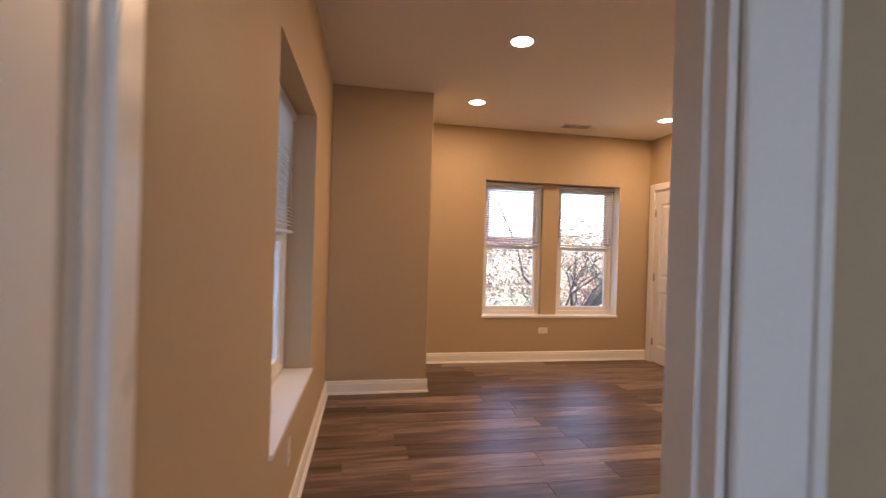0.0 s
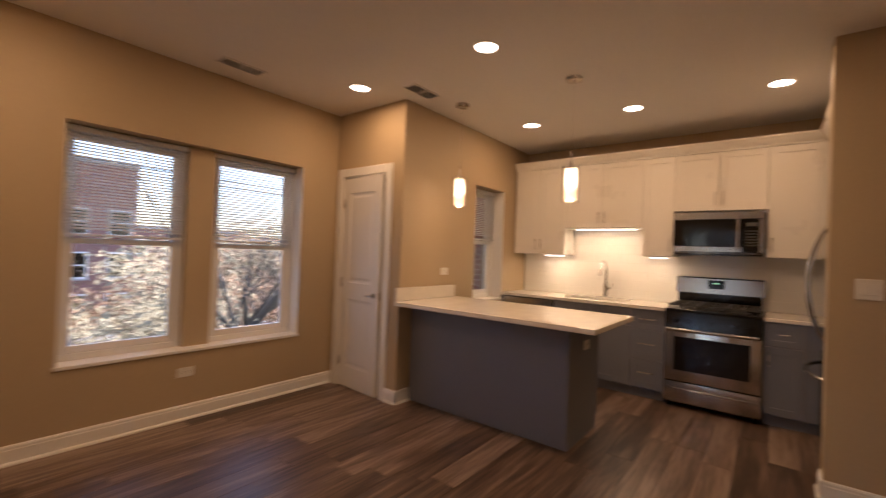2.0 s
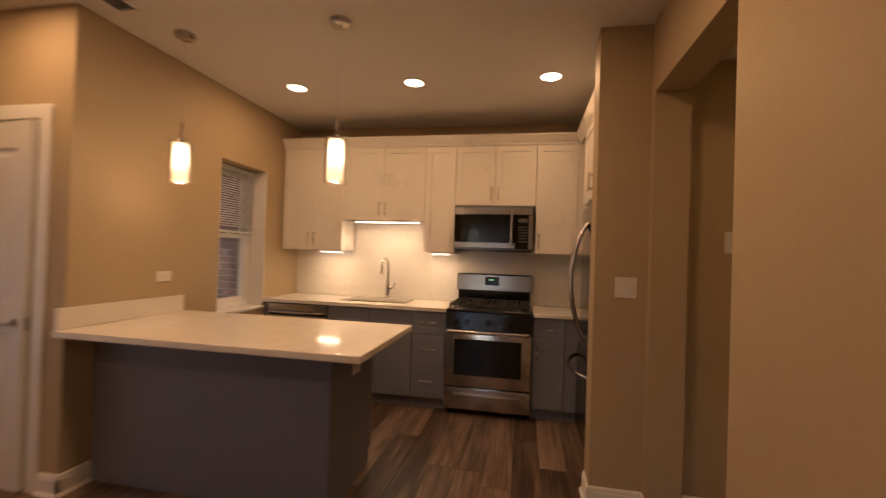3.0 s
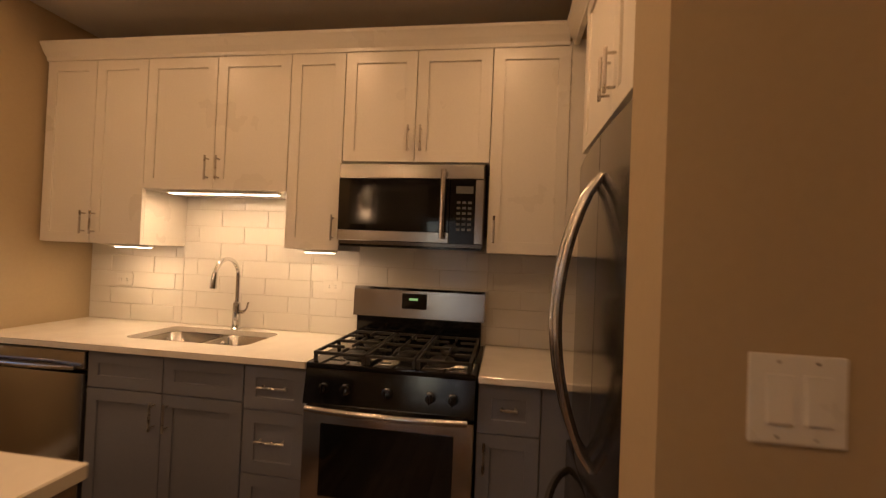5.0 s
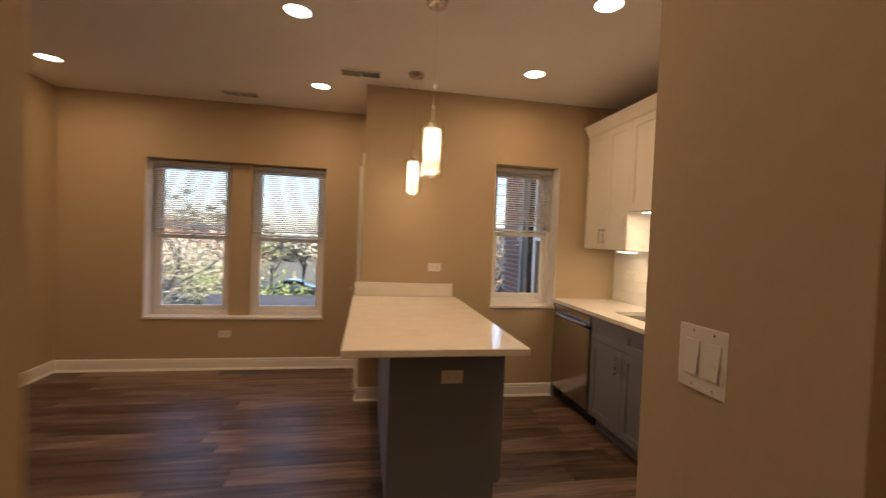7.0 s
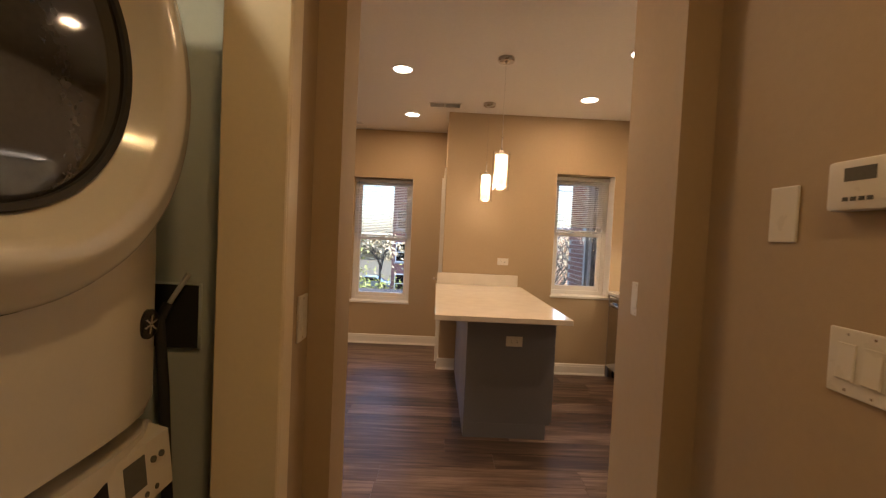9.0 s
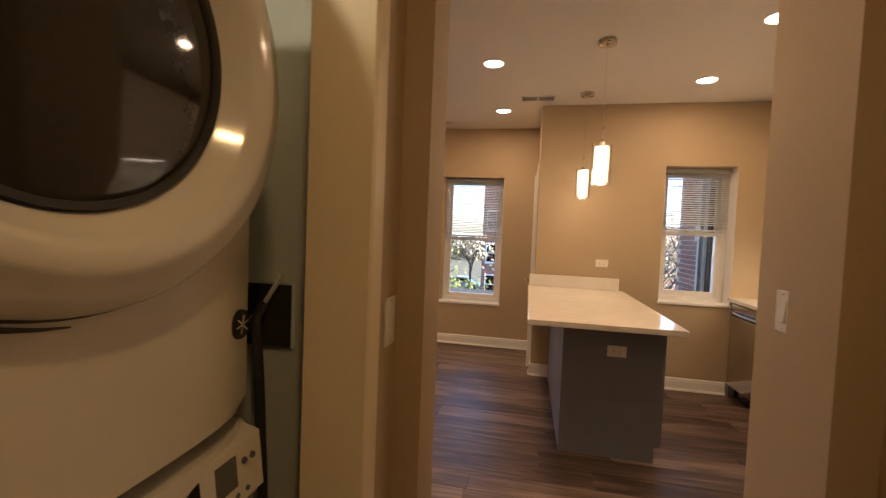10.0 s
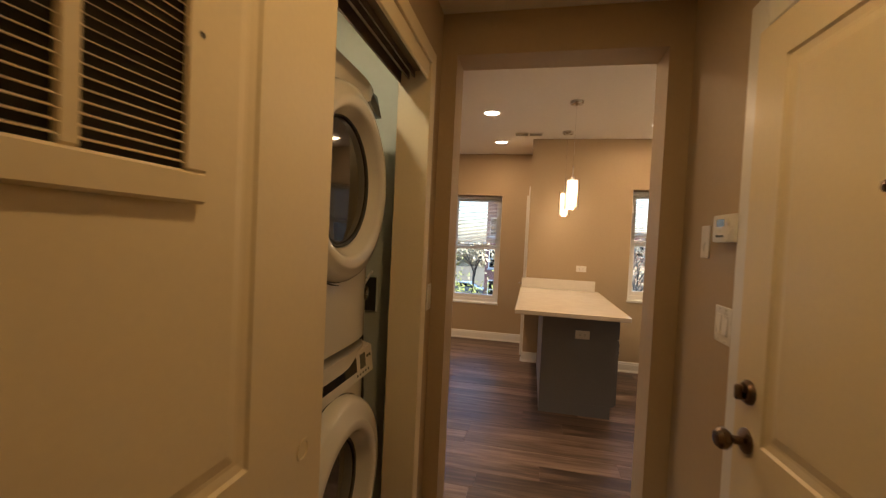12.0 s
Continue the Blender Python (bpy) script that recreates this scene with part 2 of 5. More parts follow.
def lathe(bm, profile, m=None, sides=40, closed=False):
    """Turns (radius, height) pairs round the z axis; m then places the result."""
    m = m or Matrix()
    rings = []
    for r, z in profile:
        if r < 1e-5:
            rings.append([bm.verts.new(m @ Vector((0, 0, z)))])
        else:
            rings.append([bm.verts.new(m @ Vector((r * math.cos(2 * math.pi * k / sides), r * math.sin(2 * math.pi * k / sides), z))) for k in range(sides)])
    pairs = list(zip(rings, rings[1:])) + ([(rings[-1], rings[0])] if closed else [])
    for a, b in pairs:
        for k in range(sides):
            j = (k + 1) % sides
            if len(a) == 1 and len(b) > 1:
                bm.faces.new((a[0], b[j], b[k]))
            elif len(b) == 1 and len(a) > 1:
                bm.faces.new((a[k], a[j], b[0]))
            elif len(a) > 1:
                bm.faces.new((a[k], a[j], b[j], b[k]))
    return bm


def tube(bm, points, r, sides=12, radii=None):
    """A round bar that follows points."""
    pts = [Vector(p) for p in points]
    rings = []
    side = None
    for n, p in enumerate(pts):
        way = (pts[min(n + 1, len(pts) - 1)] - pts[max(n - 1, 0)]).normalized()
        if side is None:
            side = way.orthogonal().normalized()
        side = (side - way * side.dot(way)).normalized()
        other = way.cross(side)
        rr = radii[n] if radii else r
        rings.append([bm.verts.new(p + rr * (side * math.cos(2 * math.pi * k / sides) + other * math.sin(2 * math.pi * k / sides))) for k in range(sides)])
    for a, b in zip(rings, rings[1:]):
        for k in range(sides):
            j = (k + 1) % sides
            bm.faces.new((a[k], a[j], b[j], b[k]))
    bm.faces.new(list(reversed(rings[0])))
    bm.faces.new(rings[-1])
    return bm


def extrude_profile(bm, profile, u0, u1, flip=False):
    """A moulding along x from u0 to u1 with the outline (y, z) given."""
    a = [bm.verts.new((u0, y, z)) for y, z in profile]
    b = [bm.verts.new((u1, y, z)) for y, z in profile]
    n = len(profile)
    for k in range(n):
        bm.faces.new((a[k], a[(k + 1) % n], b[(k + 1) % n], b[k]))
    bm.faces.new(list(reversed(a)))
    bm.faces.new(b)
    return bm


def finish(bm, name, mat, smooth=False):
    bmesh.ops.recalc_face_normals(bm, faces=bm.faces)
    me = bpy.data.meshes.new(name)
    bm.to_mesh(me)
    bm.free()
    me.materials.append(mat)
    if smooth:
        me.shade_smooth()
        me.set_sharp_from_angle(angle=radians(38))
    return me


def thing(name, label, category, m=None, group="", kind=""):
    ob = new(name)
    ob.empty_display_size = 0.1
    ob.matrix_world = m or Matrix()
    return tagged(ob, label, category, group, kind)


def part(name, bm, mat, parent, label="", smooth=False):
    ob = new(name, finish(bm, name, mat, smooth))
    ob.parent = parent
    return tagged(ob, label) if label else ob


def solid(name, bm, mat, label, category, kind="structure", m=None, smooth=False):
    ob = new(name, finish(bm, name, mat, smooth))
    if m:
        ob.matrix_world = m
    return tagged(ob, label, category, "", kind)


def bm_new():
    return bmesh.new()


# canonical fronts look along -y, with x to the viewer's right; these turn them
FACE_W, FACE_E, FACE_N, FACE_S = -90, 90, 180, 0

# ---- structure ----
CEIL, HALL_CEIL = 2.72, 2.51


def walling(name, along, a0, a1, t0, t1, z0, z1, holes=(), mat=None, label="beige painted plaster wall"):
    """A wall along x or y from a0 to a1, between t0 and t1 across, with openings (a0, a1, z0, z1) cut right through."""
    bm = bm_new()
    cuts = sorted({a0, a1, *(h[0] for h in holes), *(h[1] for h in holes)})
    for u, v in zip(cuts, cuts[1:]):
        gaps = sorted((h[2], h[3]) for h in holes if h[0] <= u and v <= h[1])
        z = z0
        for g0, g1 in (*gaps, (z1, z1)):
            if g0 - z > 1e-4:
                box(bm, *((u, t0, z, v, t1, g0) if along == "x" else (t0, u, z, t1, v, g0)))
            z = g1
    bmesh.ops.remove_doubles(bm, verts=bm.verts, dist=1e-5)
    return solid(name, bm, mat or M_WALL, label, "wall")


WIN_N = (1.64, 3.35, 0.535, 2.12)
WIN_W = (2.03, 3.13, 0.535, 2.115)
WIN_K = (4.92, 5.54, 0.837, 2.13)
walling("wall_west", "y", -3.2, 5.42, -0.315, -0.015, -0.1, CEIL, [WIN_W, (-2.3, -1.3, 0.535, 2.115)])
walling("wall_north", "x", -0.015, 4.88, 5.12, 5.42, -0.1, CEIL, [WIN_N])
walling("wall_pantry_west", "y", 4.19, 5.12, 3.753, 3.87, -0.1, CEIL, [(4.400, 5.005, -0.1, 2.075)])
walling("wall_kitchen_north", "x", 3.87, 6.15, 4.19, 4.49, -0.1, CEIL, [WIN_K])
walling("wall_pantry_east", "y", 4.49, 5.12, 4.78, 4.88, -0.1, CEIL)
walling("wall_east", "y", 0.35, 4.49, 6.15, 6.45, -0.1, CEIL)
walling("wall_alcove_south", "x", 4.57, 6.15, 0.35, 0.47, -0.1, CEIL)
walling("wall_stub", "y", 1.045, 1.325, 4.385, 4.555, -0.1, CEIL)
walling("wall_pier_east", "y", 0.865, 1.045, 4.318, 4.57, -0.1, CEIL)
walling("wall_pier_west", "y", 0.865, 1.045, 3.345, 3.418, -0.1, CEIL)
walling("wall_hall_east", "y", -2.2, 0.865, 4.412, 4.57, -0.1, CEIL, [(-0.655, 0.245, -0.1, 2.09)])
walling("wall_south", "x", -0.015, 3.345, 0.935, 1.045, -0.1, CEIL, [(0.0, 0.835, -0.1, 2.09)])
walling("wall_hall_header", "x", 3.418, 4.318, 0.865, 1.045, 2.32, CEIL)
walling("wall_hall_west", "y", -2.2, 0.935, 3.226, 3.345, -0.1, CEIL, [(-1.09, 0.637, -0.1, 2.19)])
walling("wall_hall_south", "x", 3.0, 4.57, -2.35, -2.2, -0.1, CEIL)
walling("wall_closet_back", "y", -1.2, 0.935, 2.23, 2.35, -0.1, CEIL, mat=M_CLOSET, label="pale painted closet wall")
walling("wall_closet_north", "x", 2.35, 3.226, 0.78, 0.935, -0.1, CEIL, mat=M_CLOSET, label="pale painted closet wall")
walling("wall_closet_south", "x", 2.35, 3.226, -1.2, -1.1, -0.1, CEIL, mat=M_CLOSET, label="pale painted closet wall")
walling("wall_bedroom_south", "x", -0.315, 2.35, -3.35, -3.2, -0.1, CEIL, [(0.2, 2.0, 0.535, 2.115)])
walling("wall_bedroom_east", "y", -3.2, -1.2, 2.23, 2.35, -0.1, CEIL)
walling("wall_corridor_north", "x", 4.57, 5.9, 0.23, 0.35, -0.1, CEIL)
walling("wall_corridor_east", "y", -1.2, 0.23, 5.8, 5.9, -0.1, CEIL)
walling("wall_corridor_south", "x", 4.57, 5.9, -1.3, -1.2, -0.1, CEIL)
solid("column", box(bm_new(), -0.015, 4.205, -0.1, 0.872, 5.12, CEIL, 0.004), M_WALL, "boxed-out beige painted corner column", "column")

bm = bm_new()
box(bm, -0.315, 0.90, CEIL, 6.45, 5.42, CEIL + 0.12)
box(bm, -0.315, -3.35, CEIL, 6.45, 0.90, CEIL + 0.12)
solid("ceiling", bm, M_CEIL, "white painted ceiling", "ceiling")
bm = bm_new()
box(bm, 2.35, -1.1, HALL_CEIL, 3.226, 0.78, HALL_CEIL + 0.1)
box(bm, 3.345, -2.2, HALL_CEIL, 4.412, 0.865, HALL_CEIL + 0.1)
solid("ceiling_hall", bm, M_CEIL, "lower white painted hall ceiling", "ceiling")
floor = solid("floor", box(bm_new(), -0.315, -3.35, -0.25, 6.45, 5.42, -0.0075), M_SUB, "grey-brown wood-look plank floor", "floor")


def baseboard(x0, y0, x1, y1, inward):
    """A white base moulding with its shoe between two points; inward: the way the wall faces, as an angle of the room side."""
    a, b = Vector((x0, y0, 0)), Vector((x1, y1, 0))
    run = b - a
    bm = bm_new()
    extrude_profile(bm, [(0, 0.0), (-0.014, 0.0), (-0.014, 0.088), (-0.011, 0.092), (-0.011, 0.105), (-0.007, 0.114), (0, 0.117)], 0, run.length)
    extrude_profile(bm, [(-0.0145, 0.0), (-0.028, 0.0), (-0.027, 0.008), (-0.022, 0.015), (-0.0145, 0.019)], 0, run.length)
    turn = math.atan2(run.y, run.x)
    return solid("baseboard", bm, M_TRIM, "white painted baseboard with shoe moulding", "baseboard", m=Matrix.Translation(a) @ Matrix.Rotation(turn, 4, "Z"))


# the room lies to the right of the way from the first point to the second
for p in ((-0.015, 1.06, -0.015, 4.205), (-0.015, 4.205, 0.886, 4.205), (0.872, 4.19, 0.872, 5.12), (0.872, 5.12, 3.753, 5.12),
          (3.753, 4.32, 3.753, 4.176), (3.739, 4.19, 3.925, 4.19), (4.60, 4.19, 5.54, 4.19), (4.555, 1.325, 4.371, 1.325), (4.385, 1.339, 4.385, 1.045),
          (4.385, 1.045, 4.304, 1.045), (4.318, 1.059, 4.318, 0.851), (4.304, 0.865, 4.412, 0.865), (4.412, 0.865, 4.412, 0.352), (4.412, -0.77, 4.412, -2.2),
          (3.432, 1.045, 0.93, 1.045), (3.418, 0.851, 3.418, 1.059), (3.345, 0.865, 3.432, 0.865), (3.345, 0.705, 3.345, 0.865), (3.345, -2.2, 3.345, -1.17), (4.412, -2.2, 3.345, -2.2)):
    baseboard(*p, 0)


# ---- windows ----
def window(name, m, width, z0, z1, rail, slat_z, label, grip=True):
    """A white vinyl sash window in an opening of that width: frame, two sashes with panes, and a part-lowered slatted blind.
    Local: x across, y outwards, z up from the opening's foot; the inner frame face lies at y = 0."""
    h = z1 - z0
    top = thing(name, label, "window", m, "", "structure")
    bm = bm_new()
    for a in ((0, 0, 0.045, h), (width - 0.045, 0, width, h), (0.045, 0, width - 0.045, 0.045), (0.045, h - 0.04, width - 0.045, h)):
        box(bm, a[0], 0, a[1], a[2], 0.085, a[3], 0.003)
    part("window_frame", bm, M_VINYL, top)
    mid = rail - z0
    for nm, y, s0, s1 in (("lower_sash", 0.012, 0.045, mid + 0.02), ("upper_sash", 0.046, mid - 0.02, h - 0.04)):
        bm = bm_new()
        x0, x1, w = 0.046, width - 0.046, 0.038
        box(bm, x0, y, s0, x0 + w, y + 0.03, s1, 0.003)
        box(bm, x1 - w, y, s0, x1, y + 0.03, s1, 0.003)
        box(bm, x0 + w, y, s0, x1 - w, y + 0.03, s0 + (0.05 if "low" in nm else w), 0.003)
        box(bm, x0 + w, y, s1 - w, x1 - w, y + 0.03, s1, 0.003)
        sash = part(nm, bm, M_VINYL, top)
        pane = part("pane", box(bm_new(), x0 + w - 0.004, y + 0.013, s0 + w - 0.004, x1 - w + 0.004, y + 0.018, s1 - w + 0.004), M_PANE, sash, "clear glass pane")
        pane.visible_shadow = False
        if "low" in nm:
            part("sash_lock", box(bm_new(), width / 2 - 0.03, y - 0.008, s1 - 0.012, width / 2 + 0.03, y + 0.01, s1 + 0.01, 0.004), M_VINYL, sash)


def blind(m, width, drop, label="white horizontal slat blind lowered over the upper sash"):
    """Head rail, thin tilted slats, ladder cords, bottom rail and a wand. Local: x across, y outwards, z down from 0."""
    top = thing("window_blind", label, "blind", m, "window blinds")
    part("head_rail", box(bm_new(), 0.006, -0.028, -0.04, width - 0.006, 0.012, -0.002, 0.004), M_BLIND, top)
    n = int((drop - 0.075) / 0.021)
    bm = bm_new()
    ring = [(-0.0125, -0.001), (0.0, 0.0012), (0.0125, -0.001), (0.0125, -0.0018), (0.0, 0.0004), (-0.0125, -0.0018)]
    extrude_profile(bm, [(y * 0.87 - z * 0.50, z * 0.87 + y * 0.50) for y, z in ring], 0.012, width - 0.012)
    slat = finish(bm, "slat", M_BLIND)
    for k in range(n):
        ob = new("slat", slat)
        ob.parent, ob.location = top, (0, -0.008, -0.052 - 0.021 * k)
    part("bottom_rail", box(bm_new(), 0.010, -0.022, -drop, width - 0.010, 0.006, -drop + 0.018, 0.004), M_BLIND, top)
    for x in (0.12, width - 0.12):
        bm = bm_new()
        for y in (-0.0212, 0.0052):
            rod(bm, (x, y, -0.04), (x, y, -drop + 0.015), 0.0008, sides=5)
        part("ladder_cord", bm, M_BLIND, top)
    part("wand", rod(bm_new(), (0.05, -0.034, -0.03), (0.05, -0.034, -drop * 0.62), 0.003, sides=8), M_CLEAR, top)


def sill(name, x0, y0, x1, y1, z):
    solid(name, box(bm_new(), x0, y0, z - 0.02, x1, y1, z + 0.004, 0.003), M_TRIM, "white painted window sill", "sill")


def lining(name, holes):
    """White-painted plaster reveals lining an opening."""
    bm = bm_new()
    for b in holes:
        box(bm, *b)
    solid(name, bm, M_TRIM, "white painted window reveal", "trim")


WY, KY, WX = 5.265, 4.345, -0.175
post = box(bm_new(), 2.395, 5.215, WIN_N[2], 2.595, 5.42, WIN_N[3], 0.003)
solid("window_post", post, M_WALL, "beige painted post between two windows", "post")
for n, (a, b) in enumerate(((1.644, 2.395), (2.595, 3.346))):
    window("window_%d" % (n + 1), pose(a, WY, 0.539), b - a, 0.539, 2.116, 1.345, 0, "white vinyl double-hung window facing bare trees")
    blind(pose(a, WY - 0.016, 2.112), b - a, 2.112 - 1.375)
window("window_3", pose(4.924, KY, 0.841), 0.612, 0.841, 2.126, 1.50, 0, "white vinyl double-hung kitchen window beside brick")
blind(pose(4.924, KY - 0.016, 2.122), 0.612, 2.122 - 1.525)
window("window_4", pose(WX, 2.034, 0.539, 0, 0, 90), 1.092, 0.539, 2.111, 1.345, 0, "white vinyl double-hung window in the west wall")
blind(pose(WX + 0.016, 2.034, 2.107, 0, 0, 90), 1.092, 2.107 - 1.375)
window("window_5", pose(WX, -2.296, 0.539, 0, 0, 90), 0.992, 0.539, 2.111, 1.345, 0, "white vinyl double-hung bedroom window")
# unseen south window, added to bring daylight to the bedroom doorway
window("window_7", pose(1.996, -3.265, 0.539, 0, 0, 180), 1.792, 0.539, 2.111, 1.345, 0, "unseen white vinyl bedroom window added in the south wall")
# fill lamp inside that window in place of sky light
area_lamp("bedroom_sky_fill", pose(1.1, -3.18, 1.33, 90, 0, 0), 1.7, 1.5, BED_W, (0.80, 0.90, 1.0))
# white-painted reveals
E4 = 0.0035
lining("trim_reveal_north", [(WIN_N[0] + 0.0002, 5.1205, 0.542, WIN_N[0] + E4, WY, WIN_N[3] - 0.0002), (WIN_N[1] - E4, 5.1205, 0.542, WIN_N[1] - 0.0002, WY, WIN_N[3] - 0.0002)])
lining("trim_reveal_kitchen", [(WIN_K[0] + 0.0002, 4.1905, 0.844, WIN_K[0] + E4, KY, WIN_K[3] - 0.0002), (WIN_K[1] - E4, 4.1905, 0.844, WIN_K[1] - 0.0002, KY, WIN_K[3] - 0.0002)])
sill("window_sill_north", 1.632, 5.105, 3.358, WY, 0.537)
sill("window_sill_kitchen", 4.912, 4.175, 5.548, KY, 0.839)
sill("window_sill_west", WX, 2.022, 0.0, 3.138, 0.537)


# ---- doors ----
def panel_leaf(bm, width, height, thick, panels):
    """A moulded door leaf, x across, y through (front at y = 0), z up, with sunk panels (x0, x1, z0, z1) on both faces."""
    xs = sorted({0, width, *(p[0] for p in panels), *(p[1] for p in panels)})
    for a, b in zip(xs, xs[1:]):
        inside = sorted((p[2], p[3]) for p in panels if p[0] <= a and b <= p[1])
        z = 0.0
        for g0, g1 in (*inside, (height, height)):
            if g0 - z > 1e-4:
                box(bm, a, 0, z, b, thick, g0)
            z = g1
    bmesh.ops.remove_doubles(bm, verts=bm.verts, dist=1e-5)
    for x0, x1, z0, z1 in panels:
        for face, s in ((0.0, 1), (thick, -1)):
            loops = []
            for inset, depth in ((0.0, 0.0), (0.006, 0.006), (0.022, 0.009), (0.030, 0.009), (0.052, 0.003)):
                y = face + s * depth
                loops.append([bm.verts.new(c) for c in ((x0 + inset, y, z0 + inset), (x1 - inset, y, z0 + inset), (x1 - inset, y, z1 - inset), (x0 + inset, y, z1 - inset))])
            for p, q in zip(loops, loops[1:]):
                for k in range(4):
                    bm.faces.new((p[k], p[(k + 1) % 4], q[(k + 1) % 4], q[k]))
            bm.faces.new(loops[-1])
    return bm


def casing(name, m, width, height, wide=0.085, label="white painted door casing", both=None, depth=0.117):
    """A flat casing round a doorway of that width and height, and the lining of the wall. Local: x across, wall face at y = 0, room at -y."""
    bm = bm_new()
    for y0, y1 in ((-0.018, -0.001),) + (((depth + 0.001, depth + 0.018),) if both else ()):
        box(bm, -wide, y0, 0, -0.004, y1, height + wide, 0.004)
        box(bm, width + 0.004, y0, 0, width + wide, y1, height + wide, 0.004)
        box(bm, -0.004, y0, height + 0.004, width + 0.004, y1, height + wide, 0.004)
    box(bm, -0.004, -0.001, 0, 0.012, depth + 0.001, height)
    box(bm, width - 0.012, -0.001, 0, width + 0.004, depth + 0.001, height)
    box(bm, 0.012, -0.001, height - 0.012, width - 0.012, depth + 0.001, height + 0.004)
    box(bm, 0.012, 0.045, 0, 0.024, 0.08, height - 0.012)
    box(bm, width - 0.024, 0.045, 0, width - 0.012, 0.08, height - 0.012)
    box(bm, 0.024, 0.045, height - 0.024, width - 0.024, 0.08, height - 0.012)
    return solid(name, bm, M_TRIM, label, "trim", m=m)


def hinge(parent, x, z):
    bm = box(bm_new(), x - 0.016, -0.003, z - 0.045, x + 0.016, 0.0, z + 0.045, 0.001)
    rod(bm, (x, -0.006, z - 0.047), (x, -0.006, z + 0.047), 0.006, sides=10)
    part("hinge", bm, M_NICKEL, parent, "satin nickel hinge", True)


# pantry door: hinged at its north edge, a hand's breadth ajar
casing("trim_pantry", pose(3.753, 5.005, 0, 0, 0, FACE_W), 0.605, 2.075)
door = thing("door_1", "white two-panel pantry door standing slightly ajar", "door", pose(3.752, 4.990, 0.012, 0, 0, FACE_W - 4.2), "", "structure")
leaf = part("leaf", panel_leaf(bm_new(), 0.575, 2.045, 0.035, [(0.10, 0.475, 0.20, 0.86), (0.10, 0.475, 1.02, 1.90)]), M_DOOR, door)
for z in (0.24, 1.02, 1.80):
    hinge(door, 0.0, z)
lever = bm_new()
rod(lever, (0.515, 0.0, 0.92), (0.515, -0.008, 0.92), 0.028)
rod(lever, (0.515, -0.006, 0.92), (0.515, -0.052, 0.92), 0.010)
tube(lever, [(0.515, -0.05, 0.92), (0.49, -0.053, 0.921), (0.465, -0.052, 0.919), (0.44, -0.047, 0.916)], 0.009, radii=[0.011, 0.010, 0.009, 0.007])
part("lever_handle", lever, M_NICKEL, door, "satin nickel lever handle", True)
part("latch_plate", box(bm_new(), 0.5751, 0.006, 0.885, 0.5765, 0.029, 0.955), M_NICKEL, door)

# entry door, ajar into the hall
casing("trim_entry", pose(4.412, 0.245, 0, 0, 0, FACE_W), 0.90, 2.09, 0.105, "cream painted entry door casing", depth=0.135)
entry = thing("door_2", "cream two-panel entry door standing slightly ajar", "door", pose(4.402, -0.633, 0.010, 0, 0, FACE_W + 2.0), "", "structure")
EW = 0.872
bm = panel_leaf(bm_new(), EW, 2.06, 0.042, [(0.125, EW - 0.125, 0.2, 0.83), (0.125, EW - 0.125, 0.985, 1.955)])
bmesh.ops.translate(bm, verts=bm.verts, vec=(-EW, 0, 0))
part("leaf", bm, M_SLIDE, entry)
bm = bm_new()
lathe(bm, [(0, 0), (0.032, 0), (0.032, 0.006), (0.026, 0.014), (0.014, 0.017), (0, 0.017)], pose(-EW + 0.065, 0, 1.103, 90))
box(bm, -EW + 0.058, -0.036, 1.083, -EW + 0.072, -0.016, 1.123, 0.004)
part("deadbolt", bm, M_BRONZE, entry, "dark bronze deadbolt turn", True)
bm = bm_new()
lathe(bm, [(0, 0), (0.033, 0), (0.033, 0.005), (0.024, 0.012), (0.012, 0.016), (0.011, 0.034), (0.020, 0.040), (0.028, 0.052), (0.028, 0.064), (0.020, 0.074), (0, 0.077)], pose(-EW + 0.065, 0, 0.975, 90))
part("door_knob", bm, M_BRONZE, entry, "round dark bronze door knob", True)
part("peephole", lathe(bm_new(), [(0, 0), (0.011, 0), (0.011, 0.003), (0.006, 0.004), (0.005, 0.001), (0, 0.001)], pose(-EW / 2, 0, 1.595, 90)), M_BRONZE, entry, "brass peephole", True)
part("latch_plate", box(bm_new(), -EW - 0.0015, 0.008, 0.94, -EW - 0.0001, 0.034, 1.01), M_BRONZE, entry)

# bedroom doorway, with its door folded back along the wall
casing("trim_bedroom", pose(0.835, 1.045, 0, 0, 0, FACE_N), 0.835, 2.09, 0.012, "white painted door jamb", depth=0.11)
bm = bm_new()
box(bm, 0.839, 0.917, 0, 0.965, 0.934, 2.215, 0.004)
box(bm, 0.965, 0.909, 0, 0.99, 0.934, 2.24, 0.008, 2)
box(bm, -0.014, 0.917, 2.094, 0.839, 0.934, 2.215, 0.004)
box(bm, -0.014, 0.909, 2.215, 0.965, 0.934, 2.24, 0.008, 2)
box(bm, -0.014, 0.917, 0, 0.004, 0.934, 2.094, 0.003)
solid("trim_bedroom_inner", bm, M_TRIM, "white painted door casing", "trim")
door = thing("door_3", "white panel bedroom door folded open along the wall", "door", pose(-0.012, 0.875, 0.012, 0, 0, FACE_W + 180 - 179), "", "structure")
part("leaf", panel_leaf(bm_new(), 0.79, 2.06, 0.035, [(0.11, 0.68, 0.20, 0.86), (0.11, 0.68, 1.02, 1.90)]), M_DOOR, door)
for z in (0.24, 1.02, 1.80):
    hinge(door, 0.0, z)


# laundry closet: sliding door with a return-air grille, hung from a track
slide = thing("sliding_closet_door", "cream sliding closet door with a louvred vent grille, half open", "closet door", pose(3.322, -0.133, 0.012, 0, 0, FACE_E))
